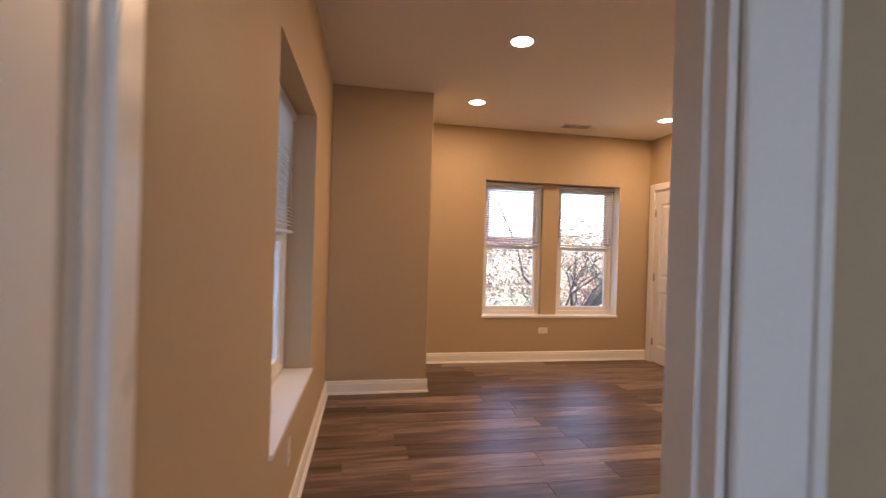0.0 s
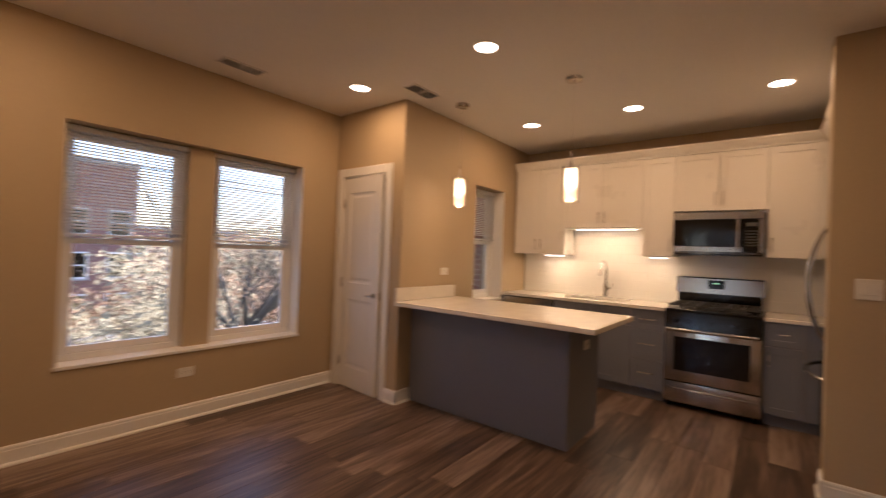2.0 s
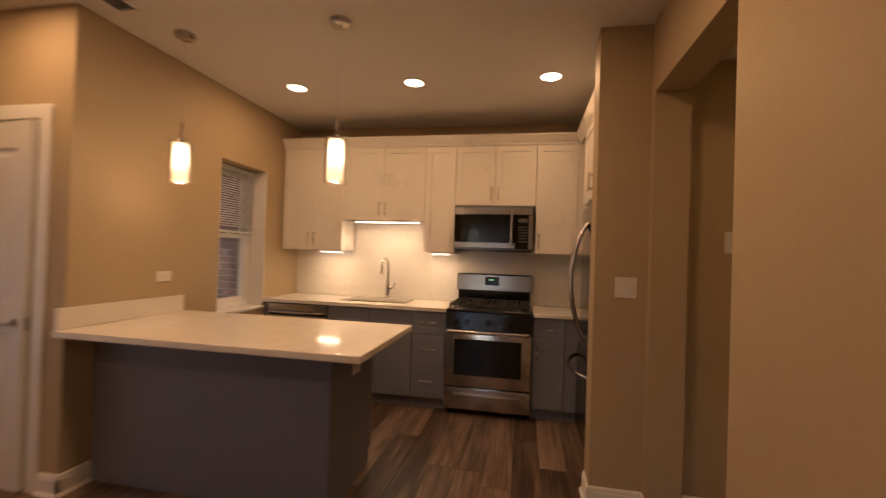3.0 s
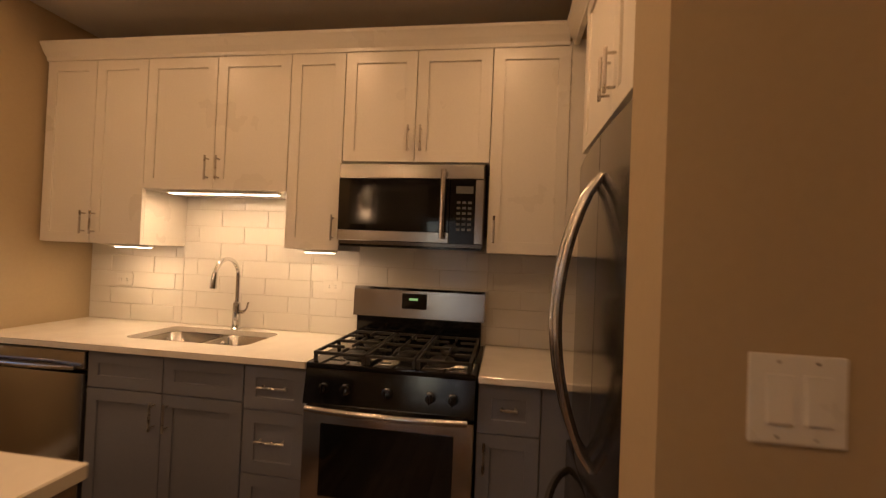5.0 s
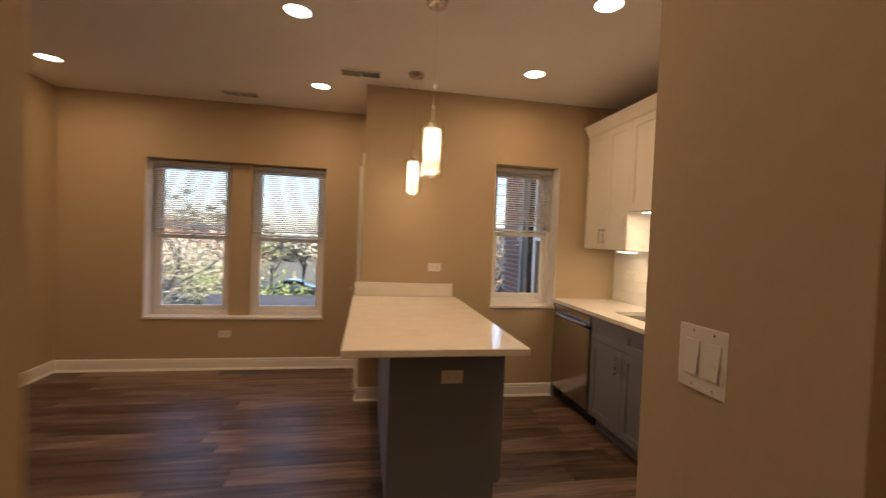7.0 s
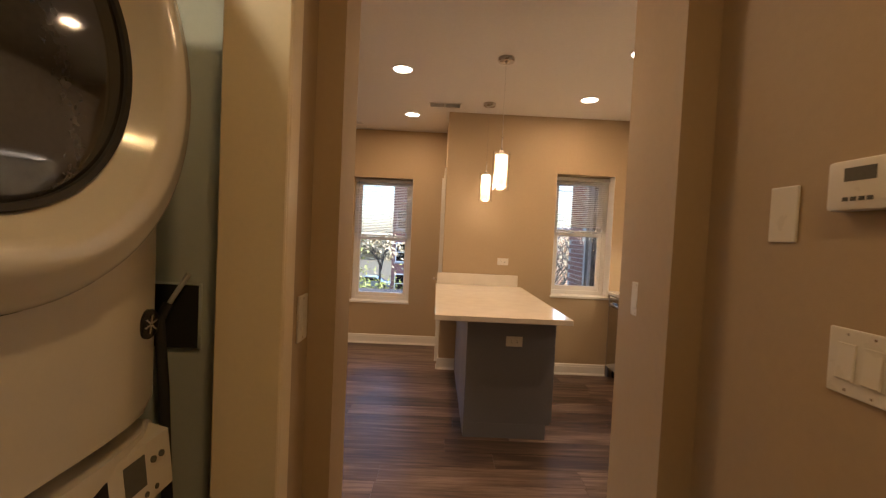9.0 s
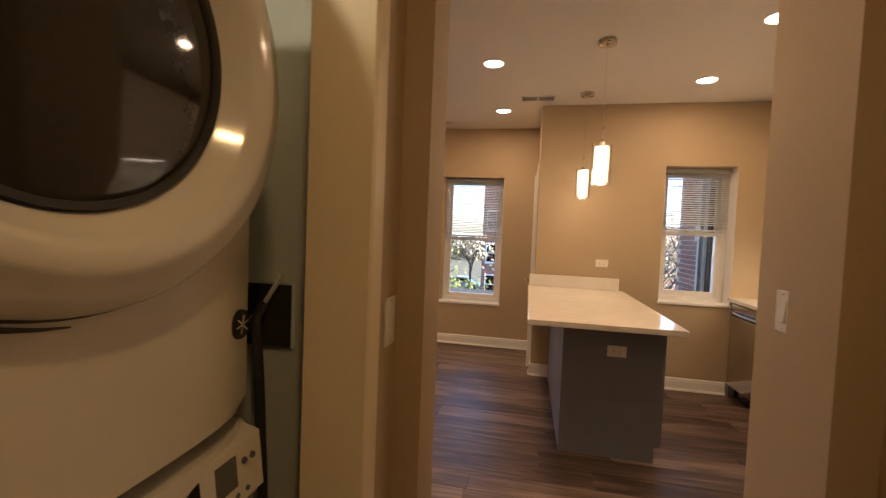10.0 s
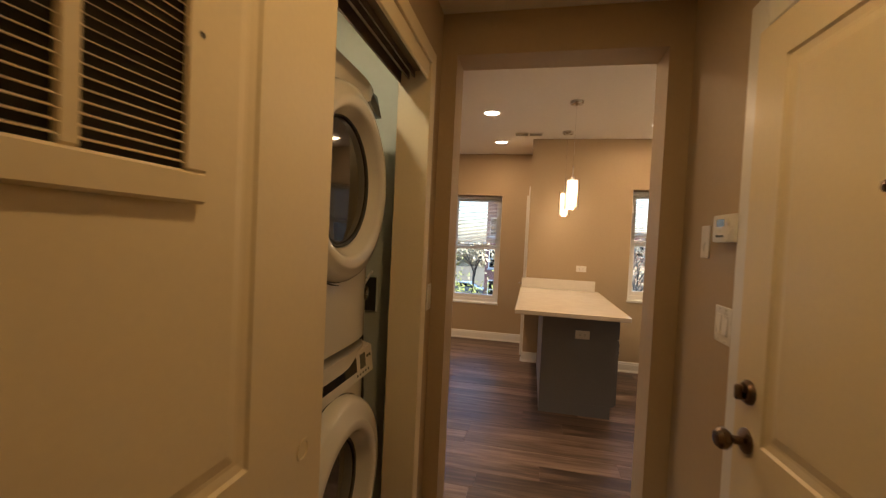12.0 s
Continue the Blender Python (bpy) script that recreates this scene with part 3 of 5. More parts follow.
# local x runs north, so the leaf lies on -x; its face looks east
SW, SH = 0.90, 2.085
bm = panel_leaf(bm_new(), SW, SH, 0.034, [(0.12, SW - 0.27, 0.19, 0.90), (0.12, SW - 0.27, 1.035, 2.0)])
bmesh.ops.translate(bm, verts=bm.verts, vec=(-SW, 0, 0))
part("leaf", bm, M_SLIDE, slide)
part("finger_pull", lathe(bm_new(), [(0.024, 0.0), (0.024, 0.003), (0.019, 0.003), (0.017, -0.007), (0, -0.008)], pose(-0.084, 0, 0.982, 90)), M_SLIDE, slide, "", True)
gx0, gx1, gz0, gz1 = -0.77, -0.400, 1.50, 2.00
bm = bm_new()
box(bm, gx0, -0.012, gz0, gx1, -0.0005, gz0 + 0.045, 0.004)
box(bm, gx0, -0.012, gz1 - 0.045, gx1, -0.0005, gz1, 0.004)
box(bm, gx0, -0.012, gz0 + 0.045, gx0 + 0.04, -0.0005, gz1 - 0.045, 0.003)
box(bm, gx1 - 0.04, -0.012, gz0 + 0.045, gx1, -0.0005, gz1 - 0.045, 0.003)
box(bm, gx1 - 0.198, -0.011, gz0 + 0.045, gx1 - 0.174, -0.0005, gz1 - 0.045, 0.003)
grille = part("vent_grille", bm, M_SLIDE, slide, "cream louvred vent grille")
# dark sheet on the solid leaf stands for shade behind the louvres
part("grille_shade", box(bm_new(), gx0 + 0.03, -0.0012, gz0 + 0.04, gx1 - 0.03, -0.0003, gz1 - 0.04), M_OPENING_SHADE, grille)
for k in range(31):
    z = gz0 + 0.055 + k * 0.0130
    bm = bm_new()
    extrude_profile(bm, [(-0.0110, z - 0.0010), (-0.0104, z - 0.0020), (-0.0018, z + 0.0020), (-0.0024, z + 0.0030)], gx0 + 0.04, gx1 - 0.04)
    part("slat", bm, M_SLIDE, grille)
for x in (gx1 - 0.018, gx0 + 0.018):
    part("screw", lathe(bm_new(), [(0.005, 0), (0.004, 0.0015), (0, 0.002)], pose(x, -0.012, 1.735, 90), 10), M_NICKEL, grille)
bm = bm_new()
box(bm, 3.225, -1.085, 2.158, 3.3375, 0.6245, 2.1875, 0.001)
box(bm, 3.225, -1.085, 2.112, 3.232, 0.6245, 2.1575)
box(bm, 3.262, -1.085, 2.126, 3.268, 0.6245, 2.1575)
box(bm, 3.286, -1.085, 2.132, 3.291, 0.6245, 2.1575)
solid("door_track", bm, M_TRACK, "dark metal sliding door track", "track", kind="")
solid("trim_closet_track", box(bm_new(), 3.3385, -1.09, 2.125, 3.352, 0.6245, 2.19, 0.003), M_SLIDE, "cream painted track fascia", "trim")
bm = bm_new()
box(bm, 3.220, 0.625, 0, 3.362, 0.6365, 2.19, 0.003)
box(bm, 3.3455, 0.637, 0, 3.362, 0.70, 2.25, 0.005, 2)
box(bm, 3.3455, -1.09, 2.1905, 3.362, 0.6365, 2.25, 0.005, 2)
solid("trim_closet", bm, M_SLIDE, "cream painted closet casing", "trim")

# ---- kitchen ----
def shaker(bm, x0, x1, z0, z1, rail=0.057, thick=0.02, y=0.0):
    """A five-piece door or drawer front: stiles, rails and a sunk flat panel; front face at y."""
    loops = []
    for inset, d in ((0.0, thick), (0.0, 0.0015), (0.0015, 0.0), (rail - 0.001, 0.0), (rail, 0.001), (rail, 0.009)):
        loops.append([bm.verts.new((a, y + d, b)) for a, b in ((x0 + inset, z0 + inset), (x1 - inset, z0 + inset), (x1 - inset, z1 - inset), (x0 + inset, z1 - inset))])
    for p, q in zip(loops, loops[1:]):
        for k in range(4):
            bm.faces.new((p[k], p[(k + 1) % 4], q[(k + 1) % 4], q[k]))
    bm.faces.new(loops[0])
    bm.faces.new(loops[-1])
    return bm


def bar_handle(parent, x, z, length=0.13, upright=True, y=0.0):
    bm = bm_new()
    h = length / 2
    ends = ((x, z - h), (x, z + h)) if upright else ((x - h, z), (x + h, z))
    (ax, az), (bx, bz) = ends
    rod(bm, (ax, y - 0.03, az), (bx, y - 0.03, bz), 0.0055, sides=12)
    for f in (0.12, 0.88):
        px, pz = ax + (bx - ax) * f, az + (bz - az) * f
        rod(bm, (px, y, pz), (px, y - 0.03, pz), 0.0045, sides=8)
    part("handle", bm, M_NICKEL, parent, "satin nickel bar handle", True)


def door_front(parent, mat, x0, x1, z0, z1, grip=None, name="cabinet_door", **more):
    leaf_ = part(name, shaker(bm_new(), x0, x1, z0, z1, **more), mat, parent)
    if grip:
        bar_handle(leaf_, *grip)
    return leaf_


def wall_cabinet(y_north, width, z0, z1, doors, label, handle="right", depth=0.335):
    """A white wall cabinet that looks west; doors: how many."""
    top = thing("wall_cabinet", label, "cabinet", pose(5.81, y_north, 0, 0, 0, FACE_W), "wall cabinets")
    part("body", box(bm_new(), 0.0015, 0.0205, z0, width - 0.0015, depth, z1 + 0.03, 0.001), M_WHITECAB, top)
    w = width / doors
    for k in range(doors):
        a, b = k * w + 0.002, (k + 1) * w - 0.002
        gx = (b - 0.03 if k == 0 else a + 0.03) if doors == 2 else (b - 0.03 if handle == "right" else a + 0.03)
        door_front(top, M_WHITECAB, a, b, z0 + 0.002, z1 - 0.002, (gx, z0 + 0.115, 0.13))
    return top


UP = 2.425
wall_cabinet(4.172, 0.652, 1.395, UP, 2, "white shaker wall cabinet with two tall doors")
wall_cabinet(3.520, 0.843, 1.705, UP, 2, "short white shaker wall cabinet over the sink")
wall_cabinet(2.677, 0.298, 1.408, UP, 1, "narrow white shaker wall cabinet")
wall_cabinet(2.379, 0.750, 1.862, UP, 2, "white shaker wall cabinet above the microwave")
wall_cabinet(1.629, 0.369, 1.425, UP, 1, "white shaker wall cabinet beside the fridge", "left")
solid("cabinet_filler", box(bm_new(), 5.815, 1.10, 1.425, 5.835, 1.2598, UP + 0.03), M_WHITECAB, "white filler strip between wall cabinets", "filler", kind="")

bm = bm_new()
CROWN = [(0.0205, UP + 0.0), (-0.002, UP + 0.002), (-0.004, UP + 0.02), (-0.022, UP + 0.045), (-0.036, UP + 0.072), (-0.044, UP + 0.084), (-0.044, UP + 0.098), (0.0205, UP + 0.098)]
extrude_profile(bm, CROWN, 0, 2.91)
solid("crown_moulding", bm, M_WHITECAB, "white crown moulding along the wall cabinets", "moulding", m=pose(5.81, 4.182, 0, 0, 0, FACE_W), kind="structure")

# cabinet over the fridge, looking north
fc = thing("wall_cabinet", "white shaker cabinet above the fridge", "cabinet", pose(5.50, 1.25, 0, 0, 0, FACE_N), "wall cabinets")
part("body", box(bm_new(), 0.002, 0.0205, 1.83, 0.926, 0.62, UP + 0.03, 0.001), M_WHITECAB, fc)
door_front(fc, M_WHITECAB, 0.004, 0.462, 1.832, UP - 0.002, (0.432, 1.95, 0.13))
door_front(fc, M_WHITECAB, 0.466, 0.924, 1.832, UP - 0.002, (0.496, 1.95, 0.13))
bm = bm_new()
extrude_profile(bm, CROWN, -0.31, 0.93)
solid("crown_moulding", bm, M_WHITECAB, "white crown moulding over the fridge cabinet", "moulding", m=pose(5.50, 1.25, 0, 0, 0, FACE_N), kind="structure")

# under-cabinet lights
for y0, y1, z, x in ((2.74, 3.40, 1.703, 5.86), (3.56, 3.80, 1.393, 5.93), (2.44, 2.62, 1.406, 5.93)):
    strip = thing("under_cabinet_light", "slim lit under-cabinet light bar", "light", pose(x, (y0 + y1) / 2, z), "under-cabinet lights")
    w = (y1 - y0) / 2
    part("housing", box(bm_new(), -0.018, -w, -0.012, 0.018, w, -0.0005, 0.002), M_PLASTIC, strip)
    part("diffuser", box(bm_new(), -0.012, -w + 0.008, -0.017, 0.012, w - 0.008, -0.0125, 0.001), M_LED, strip, "glowing warm diffuser")
    area_lamp("strip_lamp", pose(x, (y0 + y1) / 2, z - 0.022), 0.03, w * 2 - 0.02, STRIP_W * (w * 2) / 0.5, (1.0, 0.72, 0.40))


def base_cabinet(y_north, width, label, fronts):
    """A grey base cabinet that looks west, on a sunk plinth; fronts: (x0, x1, z0, z1, grip)."""
    top = thing("base_cabinet", label, "cabinet", pose(5.542, y_north, 0, 0, 0, FACE_W), "base cabinets")
    part("body", box(bm_new(), 0.001, 0.0205, 0.105, width - 0.001, 0.60, 0.884 if width < 0.5 else 0.67, 0.001), M_GREYCAB, top)
    part("plinth", box(bm_new(), 0.001, 0.075, 0.0, width - 0.001, 0.58, 0.1045), M_GREYCAB, top)
    for x0, x1, z0, z1, grip, nm in fronts:
        door_front(top, M_GREYCAB, x0, x1, z0, z1, grip, nm)
    return top


h = 0.41
base_cabinet(3.512, 0.822, "grey shaker sink base cabinet with two doors", [
    (0.003, h - 0.002, 0.112, 0.70, (h - 0.035, 0.60, 0.13), "cabinet_door"), (h + 0.002, 0.819, 0.112, 0.70, (h + 0.035, 0.60, 0.13), "cabinet_door"),
    (0.003, h - 0.002, 0.706, 0.878, None, "drawer_front"), (h + 0.002, 0.819, 0.706, 0.878, None, "drawer_front")])
base_cabinet(2.689, 0.302, "grey shaker base cabinet with three drawers", [
    (0.003, 0.299, 0.112, 0.385, (0.151, 0.265, 0.14, False), "drawer_front"), (0.003, 0.299, 0.389, 0.672, (0.151, 0.545, 0.14, False), "drawer_front"),
    (0.003, 0.299, 0.676, 0.878, (0.151, 0.785, 0.14, False), "drawer_front")])
base_cabinet(1.629, 0.262, "narrow grey shaker base cabinet with drawer", [
    (0.003, 0.259, 0.112, 0.672, (0.035, 0.58, 0.13), "cabinet_door"), (0.003, 0.259, 0.676, 0.878, (0.131, 0.785, 0.07, False), "drawer_front")])
bm = box(bm_new(), 5.552, 1.0, 0.105, 5.572, 1.366, 0.884, 0.001)
box(bm, 5.62, 1.0, 0.0, 5.64, 1.366, 0.1045)
solid("cabinet_filler", bm, M_GREYCAB, "grey filler panel beside the fridge", "filler", kind="")


def slab_with_hole(bm, x0, y0, x1, y1, z0, z1, hole=None, bevel=0.003):
    """A worktop; hole: (x0, y0, x1, y1, radius) cut through with round corners."""
    if not hole:
        return box(bm, x0, y0, z0, x1, y1, z1, bevel)
    hx0, hy0, hx1, hy1, r = hole
    inner = []
    for cx, cy, a0 in ((hx1 - r, hy1 - r, 0), (hx0 + r, hy1 - r, 90), (hx0 + r, hy0 + r, 180), (hx1 - r, hy0 + r, 270)):
        for k in range(7):
            a = radians(a0 + 15 * k)
            inner.append((cx + r * math.cos(a), cy + r * math.sin(a)))
    mx, my = (hx0 + hx1) / 2, (hy0 + hy1) / 2
    outer = []
    for px, py in inner:
        dx, dy = px - mx, py - my
        s = min((x1 - mx) / dx if dx > 1e-6 else 1e9, (x0 - mx) / dx if dx < -1e-6 else 1e9, (y1 - my) / dy if dy > 1e-6 else 1e9, (y0 - my) / dy if dy < -1e-6 else 1e9)
        outer.append((mx + dx * s, my + dy * s))
    for cx, cy in ((x1, y1), (x0, y1), (x0, y0), (x1, y0)):
        k = min(range(len(outer)), key=lambda n: (outer[n][0] - cx) ** 2 + (outer[n][1] - cy) ** 2)
        outer[k] = (cx, cy)
    n = len(inner)
    rows = [[bm.verts.new((*p, z)) for p in ring] for ring, z in ((inner, z0), (inner, z1), (outer, z1), (outer, z0))]
    for a, b in zip(rows, rows[1:] + rows[:1]):
        for k in range(n):
            bm.faces.new((a[k], a[(k + 1) % n], b[(k + 1) % n], b[k]))
    return bm


SINK = (5.695, 2.80, 6.055, 3.49, 0.055)
bm = slab_with_hole(bm_new(), 5.515, 2.386, 6.149, 4.186, 0.885, 0.915, SINK)
solid("worktop", bm, M_QUARTZ, "white speckled quartz worktop over the sink run", "worktop", kind="")
solid("worktop", slab_with_hole(bm_new(), 5.515, 0.98, 6.149, 1.628, 0.885, 0.915), M_QUARTZ, "short white quartz worktop beside the range", "worktop", kind="")

# undermount double sink
sink = thing("kitchen_sink", "stainless steel undermount double bowl sink", "sink", pose(5.875, 3.145, 0.884))


def bowl(x0, y0, x1, y1, depth):
    bm = bm_new()
    loops = []
    for inset, z, r in ((-0.004, 0.0, 0.056), (0.004, -0.012, 0.055), (0.016, -depth + 0.03, 0.05), (0.045, -depth, 0.04)):
        ring = []
        for cx, cy, a0 in ((x1 - inset - r, y1 - inset - r, 0), (x0 + inset + r, y1 - inset - r, 90), (x0 + inset + r, y0 + inset + r, 180), (x1 - inset - r, y0 + inset + r, 270)):
            for k in range(6):
                a = radians(a0 + 18 * k)
                ring.append(bm.verts.new((cx + r * math.cos(a), cy + r * math.sin(a), z)))
        loops.append(ring)
    for a, b in zip(loops, loops[1:]):
        for k in range(len(a)):
            bm.faces.new((a[k], b[k], b[(k + 1) % len(a)], a[(k + 1) % len(a)]))
    bm.faces.new(loops[-1])
    return bm


for y0, y1 in ((-0.345, 0.0 - 0.02), (0.0, 0.345)):
    basin = part("bowl", bowl(-0.18, y0, 0.18, y1, 0.19), M_STEEL, sink, "", True)
    part("drain", lathe(bm_new(), [(0.045, -0.188), (0.04, -0.184), (0.028, -0.187), (0, -0.187)], pose(0.02, (y0 + y1) / 2, 0), 24), M_CHROME, basin, "", True)
part("divider", box(bm_new(), -0.176, -0.023, -0.04, 0.176, 0.003, -0.006, 0.004), M_STEEL, sink)

# tap
tap = thing("kitchen_tap", "polished chrome pull-down kitchen tap with side lever", "tap", pose(6.085, 3.11, 0.915))
bm = lathe(bm_new(), [(0, 0.0), (0.03, 0.0), (0.03, 0.006), (0.024, 0.012), (0.0225, 0.10), (0.0225, 0.155), (0.016, 0.165), (0, 0.165)], None, 28)
part("body", bm, M_CHROME, tap, "", True)
arc = [(0, 0, 0.15), (0, 0, 0.22), (0, 0, 0.30)] + [(-0.105 + 0.105 * math.cos(radians(a)), 0, 0.315 + 0.105 * math.sin(radians(a))) for a in range(0, 171, 15)]
part("spout", tube(bm_new(), arc, 0.0125, 16), M_CHROME, tap, "", True)
end = Vector(arc[-1])
part("spray_head", rod(bm_new(), end, end + Vector((-0.012, 0, -0.085)), 0.0145, 0.018, 20), M_CHROME, tap, "", True)
bm = rod(bm_new(), (0, 0, 0.105), (0, -0.045, 0.105), 0.012, 0.012, 16)
tube(bm, [(0, -0.045, 0.105), (0.0, -0.062, 0.125), (0.004, -0.072, 0.165)], 0.006)
part("lever", bm, M_CHROME, tap, "", True)

# dishwasher
dw = thing("dishwasher", "stainless steel dishwasher under the worktop", "dishwasher", pose(5.53, 4.140, 0, 0, 0, FACE_W))
part("body", box(bm_new(), 0.003, 0.03, 0.10, 0.617, 0.60, 0.878), M_BLACK, dw)
part("door", box(bm_new(), 0.004, 0.0, 0.125, 0.616, 0.0295, 0.765, 0.005, 2), M_STEEL, dw, "brushed steel door", True)
part("control_panel", box(bm_new(), 0.004, 0.006, 0.785, 0.616, 0.0295, 0.872, 0.004), M_STEEL, dw)
bm = bm_new()
tube(bm, [(0.03 + 0.556 * k / 12, -0.012 - 0.022 * math.sin(math.pi * k / 12), 0.795) for k in range(13)], 0.011)
part("handle", bm, M_STEEL, dw, "bowed steel handle", True)
part("plinth", box(bm_new(), 0.004, 0.07, 0.005, 0.616, 0.09, 0.12), M_BLACK, dw)
solid("cabinet_filler", box(bm_new(), 5.552, 4.142, 0.0, 5.57, 4.189, 0.884), M_GREYCAB, "grey filler strip beside the dishwasher", "filler", kind="")

# microwave above the range
mw = thing("microwave", "stainless steel over-range microwave with black glass door", "microwave", pose(5.775, 2.377, 1.442, 0, 0, FACE_W))
MW, MH = 0.732, 0.408
part("body", box(bm_new(), 0.002, 0.022, 0.0, MW - 0.002, 0.37, MH, 0.004), M_STEELV, mw)
part("top_band", box(bm_new(), 0.002, 0.0, MH - 0.075, MW - 0.002, 0.0215, MH - 0.002, 0.004), M_STEEL, mw)
part("bottom_band", box(bm_new(), 0.002, 0.0, 0.022, 0.565, 0.0215, 0.075, 0.003), M_STEEL, mw)
bm = box(bm_new(), 0.002, 0.003, 0.0755, 0.565, 0.0215, MH - 0.0755, 0.002)
dr = part("door", bm, M_GLASSBLK, mw, "black glass door")
part("window_mesh", box(bm_new(), 0.06, 0.0018, 0.105, 0.46, 0.0029, MH - 0.11), M_BLACK, dr)
part("control_panel", box(bm_new(), 0.5655, 0.003, 0.0225, MW - 0.045, 0.0215, MH - 0.0755, 0.002), M_GLASSBLK, mw, "black touch panel")
part("side_band", box(bm_new(), MW - 0.0445, 0.0, 0.0225, MW - 0.002, 0.0215, MH - 0.0755, 0.003), M_STEEL, mw)
for r in range(6):
    for c in range(3):
        part("key", box(bm_new(), 0.60 + 0.027 * c, 0.0021, 0.085 + 0.026 * r, 0.618 + 0.027 * c, 0.0028, 0.097 + 0.026 * r), M_LCD, mw)
part("display", box(bm_new(), 0.595, 0.0021, 0.265, 0.678, 0.0028, 0.30), M_LCD, mw)
bm = rod(bm_new(), (0.535, -0.03, 0.045), (0.535, -0.03, MH - 0.035), 0.013, sides=16)
for z in (0.07, MH - 0.065):
    rod(bm, (0.535, 0.0, z), (0.535, -0.03, z), 0.009, sides=10)
part("handle", bm, M_STEEL, mw, "polished steel bar handle", True)
part("vent_grille", box(bm_new(), 0.01, 0.012, -0.008, MW - 0.01, 0.36, -0.0003), M_BLACK, mw)
for x in (0.19, 0.56):
    part("cooktop_light", box(bm_new(), x - 0.045, 0.20, -0.0090, x + 0.045, 0.27, -0.0081), M_PLASTIC, mw, "unlit cooktop light lens")

# gas range
rg = thing("gas_range", "stainless steel gas range with black cooktop", "range", pose(5.50, 2.381, 0, 0, 0, FACE_W))
RW = 0.748
part("body", box(bm_new(), 0.004, 0.03, 0.05, RW - 0.004, 0.62, 0.895), M_BLACK, rg)
bm = box(bm_new(), 0.004, 0.0, 0.255, RW - 0.004, 0.0295, 0.72, 0.006, 2)
od = part("oven_door", bm, M_STEEL, rg, "brushed steel oven door", True)
part("oven_window", box(bm_new(), 0.085, -0.003, 0.355, RW - 0.085, 0.001, 0.665, 0.002), M_GLASSBLK, od, "black glass oven window")
bm = bm_new()
tube(bm, [(0.03 + (RW - 0.06) * k / 14, -0.035 - 0.022 * math.sin(math.pi * k / 14), 0.735) for k in range(15)], 0.015, 14)
for x in (0.045, RW - 0.045):
    rod(bm, (x, 0.0, 0.715), (x, -0.036, 0.735), 0.012, sides=10)
part("handle", bm, M_STEEL, od, "bowed steel oven handle", True)
bm = box(bm_new(), 0.004, 0.0, 0.06, RW - 0.004, 0.0295, 0.245, 0.006, 2)
wd = part("warming_drawer", bm, M_STEEL, rg, "brushed steel drawer front", True)
bm = bm_new()
extrude_profile(bm, [(0.0, 0.198), (-0.014, 0.196), (-0.018, 0.186), (-0.012, 0.178), (-0.004, 0.18), (0.0, 0.186)], 0.09, RW - 0.09)
part("drawer_pull", bm, M_STEEL, wd)
bm = bm_new()
extrude_profile(bm, [(-0.012, 0.745), (0.012, 0.895), (0.05, 0.905), (0.05, 0.745)], 0.004, RW - 0.004)
cp = part("control_panel", bm, M_BLACK, rg, "sloped black knob panel")
for x in (0.095, 0.19, 0.374, 0.56, 0.655):
    bm = lathe(bm_new(), [(0, 0), (0.024, 0), (0.023, 0.012), (0.018, 0.016), (0.016, 0.03), (0, 0.032)], pose(x, 0.0, 0.815, 81), 20)
    box(bm, x - 0.004, -0.040, 0.795, x + 0.004, -0.026, 0.838, 0.002)
    part("knob", bm, M_BLACK, cp, "black burner knob", True)
part("cooktop", box(bm_new(), 0.002, 0.012, 0.8955, RW - 0.002, 0.60, 0.918, 0.005, 2), M_BLACK, rg, "", True)
for bx, by, br in ((0.17, 0.17, 0.05), (0.17, 0.44, 0.04), (0.374, 0.30, 0.045), (0.578, 0.17, 0.055), (0.578, 0.44, 0.038)):
    part("burner", lathe(bm_new(), [(br + 0.012, 0.918), (br + 0.008, 0.926), (br, 0.928), (br, 0.936), (br - 0.006, 0.94), (0, 0.94)], pose(bx, by, 0), 28), M_IRON, rg, "", True)
for gx0, gx1 in ((0.025, 0.26), (0.265, 0.483), (0.488, 0.723)):
    bm = bm_new()
    z0, z1 = 0.950, 0.964
    for y in (0.035, 0.30, 0.565):
        box(bm, gx0, y - 0.006, z0, gx1, y + 0.006, z1, 0.002)
    for x in (gx0 + 0.006, gx1 - 0.006):
        box(bm, x - 0.006, 0.035, z0, x + 0.006, 0.565, z1, 0.002)
    cx = (gx0 + gx1) / 2
    for cy in (0.17, 0.44):
        box(bm, cx - 0.005, cy - 0.13, z0, cx + 0.005, cy - 0.03, z1, 0.002)
        box(bm, cx - 0.005, cy + 0.03, z0, cx + 0.005, cy + 0.125, z1, 0.002)
        box(bm, gx0, cy - 0.005, z0, cx - 0.03, cy + 0.005, z1, 0.002)
        box(bm, cx + 0.03, cy - 0.005, z0, gx1, cy + 0.005, z1, 0.002)
    for x in (gx0 + 0.008, gx1 - 0.008):
        for y in (0.04, 0.30, 0.56):
            box(bm, x - 0.007, y - 0.007, 0.917, x + 0.007, y + 0.007, z0)
    part("grate", bm, M_IRON, rg, "black cast-iron grate")
bm = box(bm_new(), 0.02, 0.585, 0.915, RW - 0.02, 0.62, 1.05, 0.003)
part("backguard_base", bm, M_BLACK, rg)
bm = bm_new()
extrude_profile(bm, [(0.565, 1.05), (0.572, 1.20), (0.585, 1.213), (0.625, 1.213), (0.625, 1.05)], 0.004, RW - 0.004)
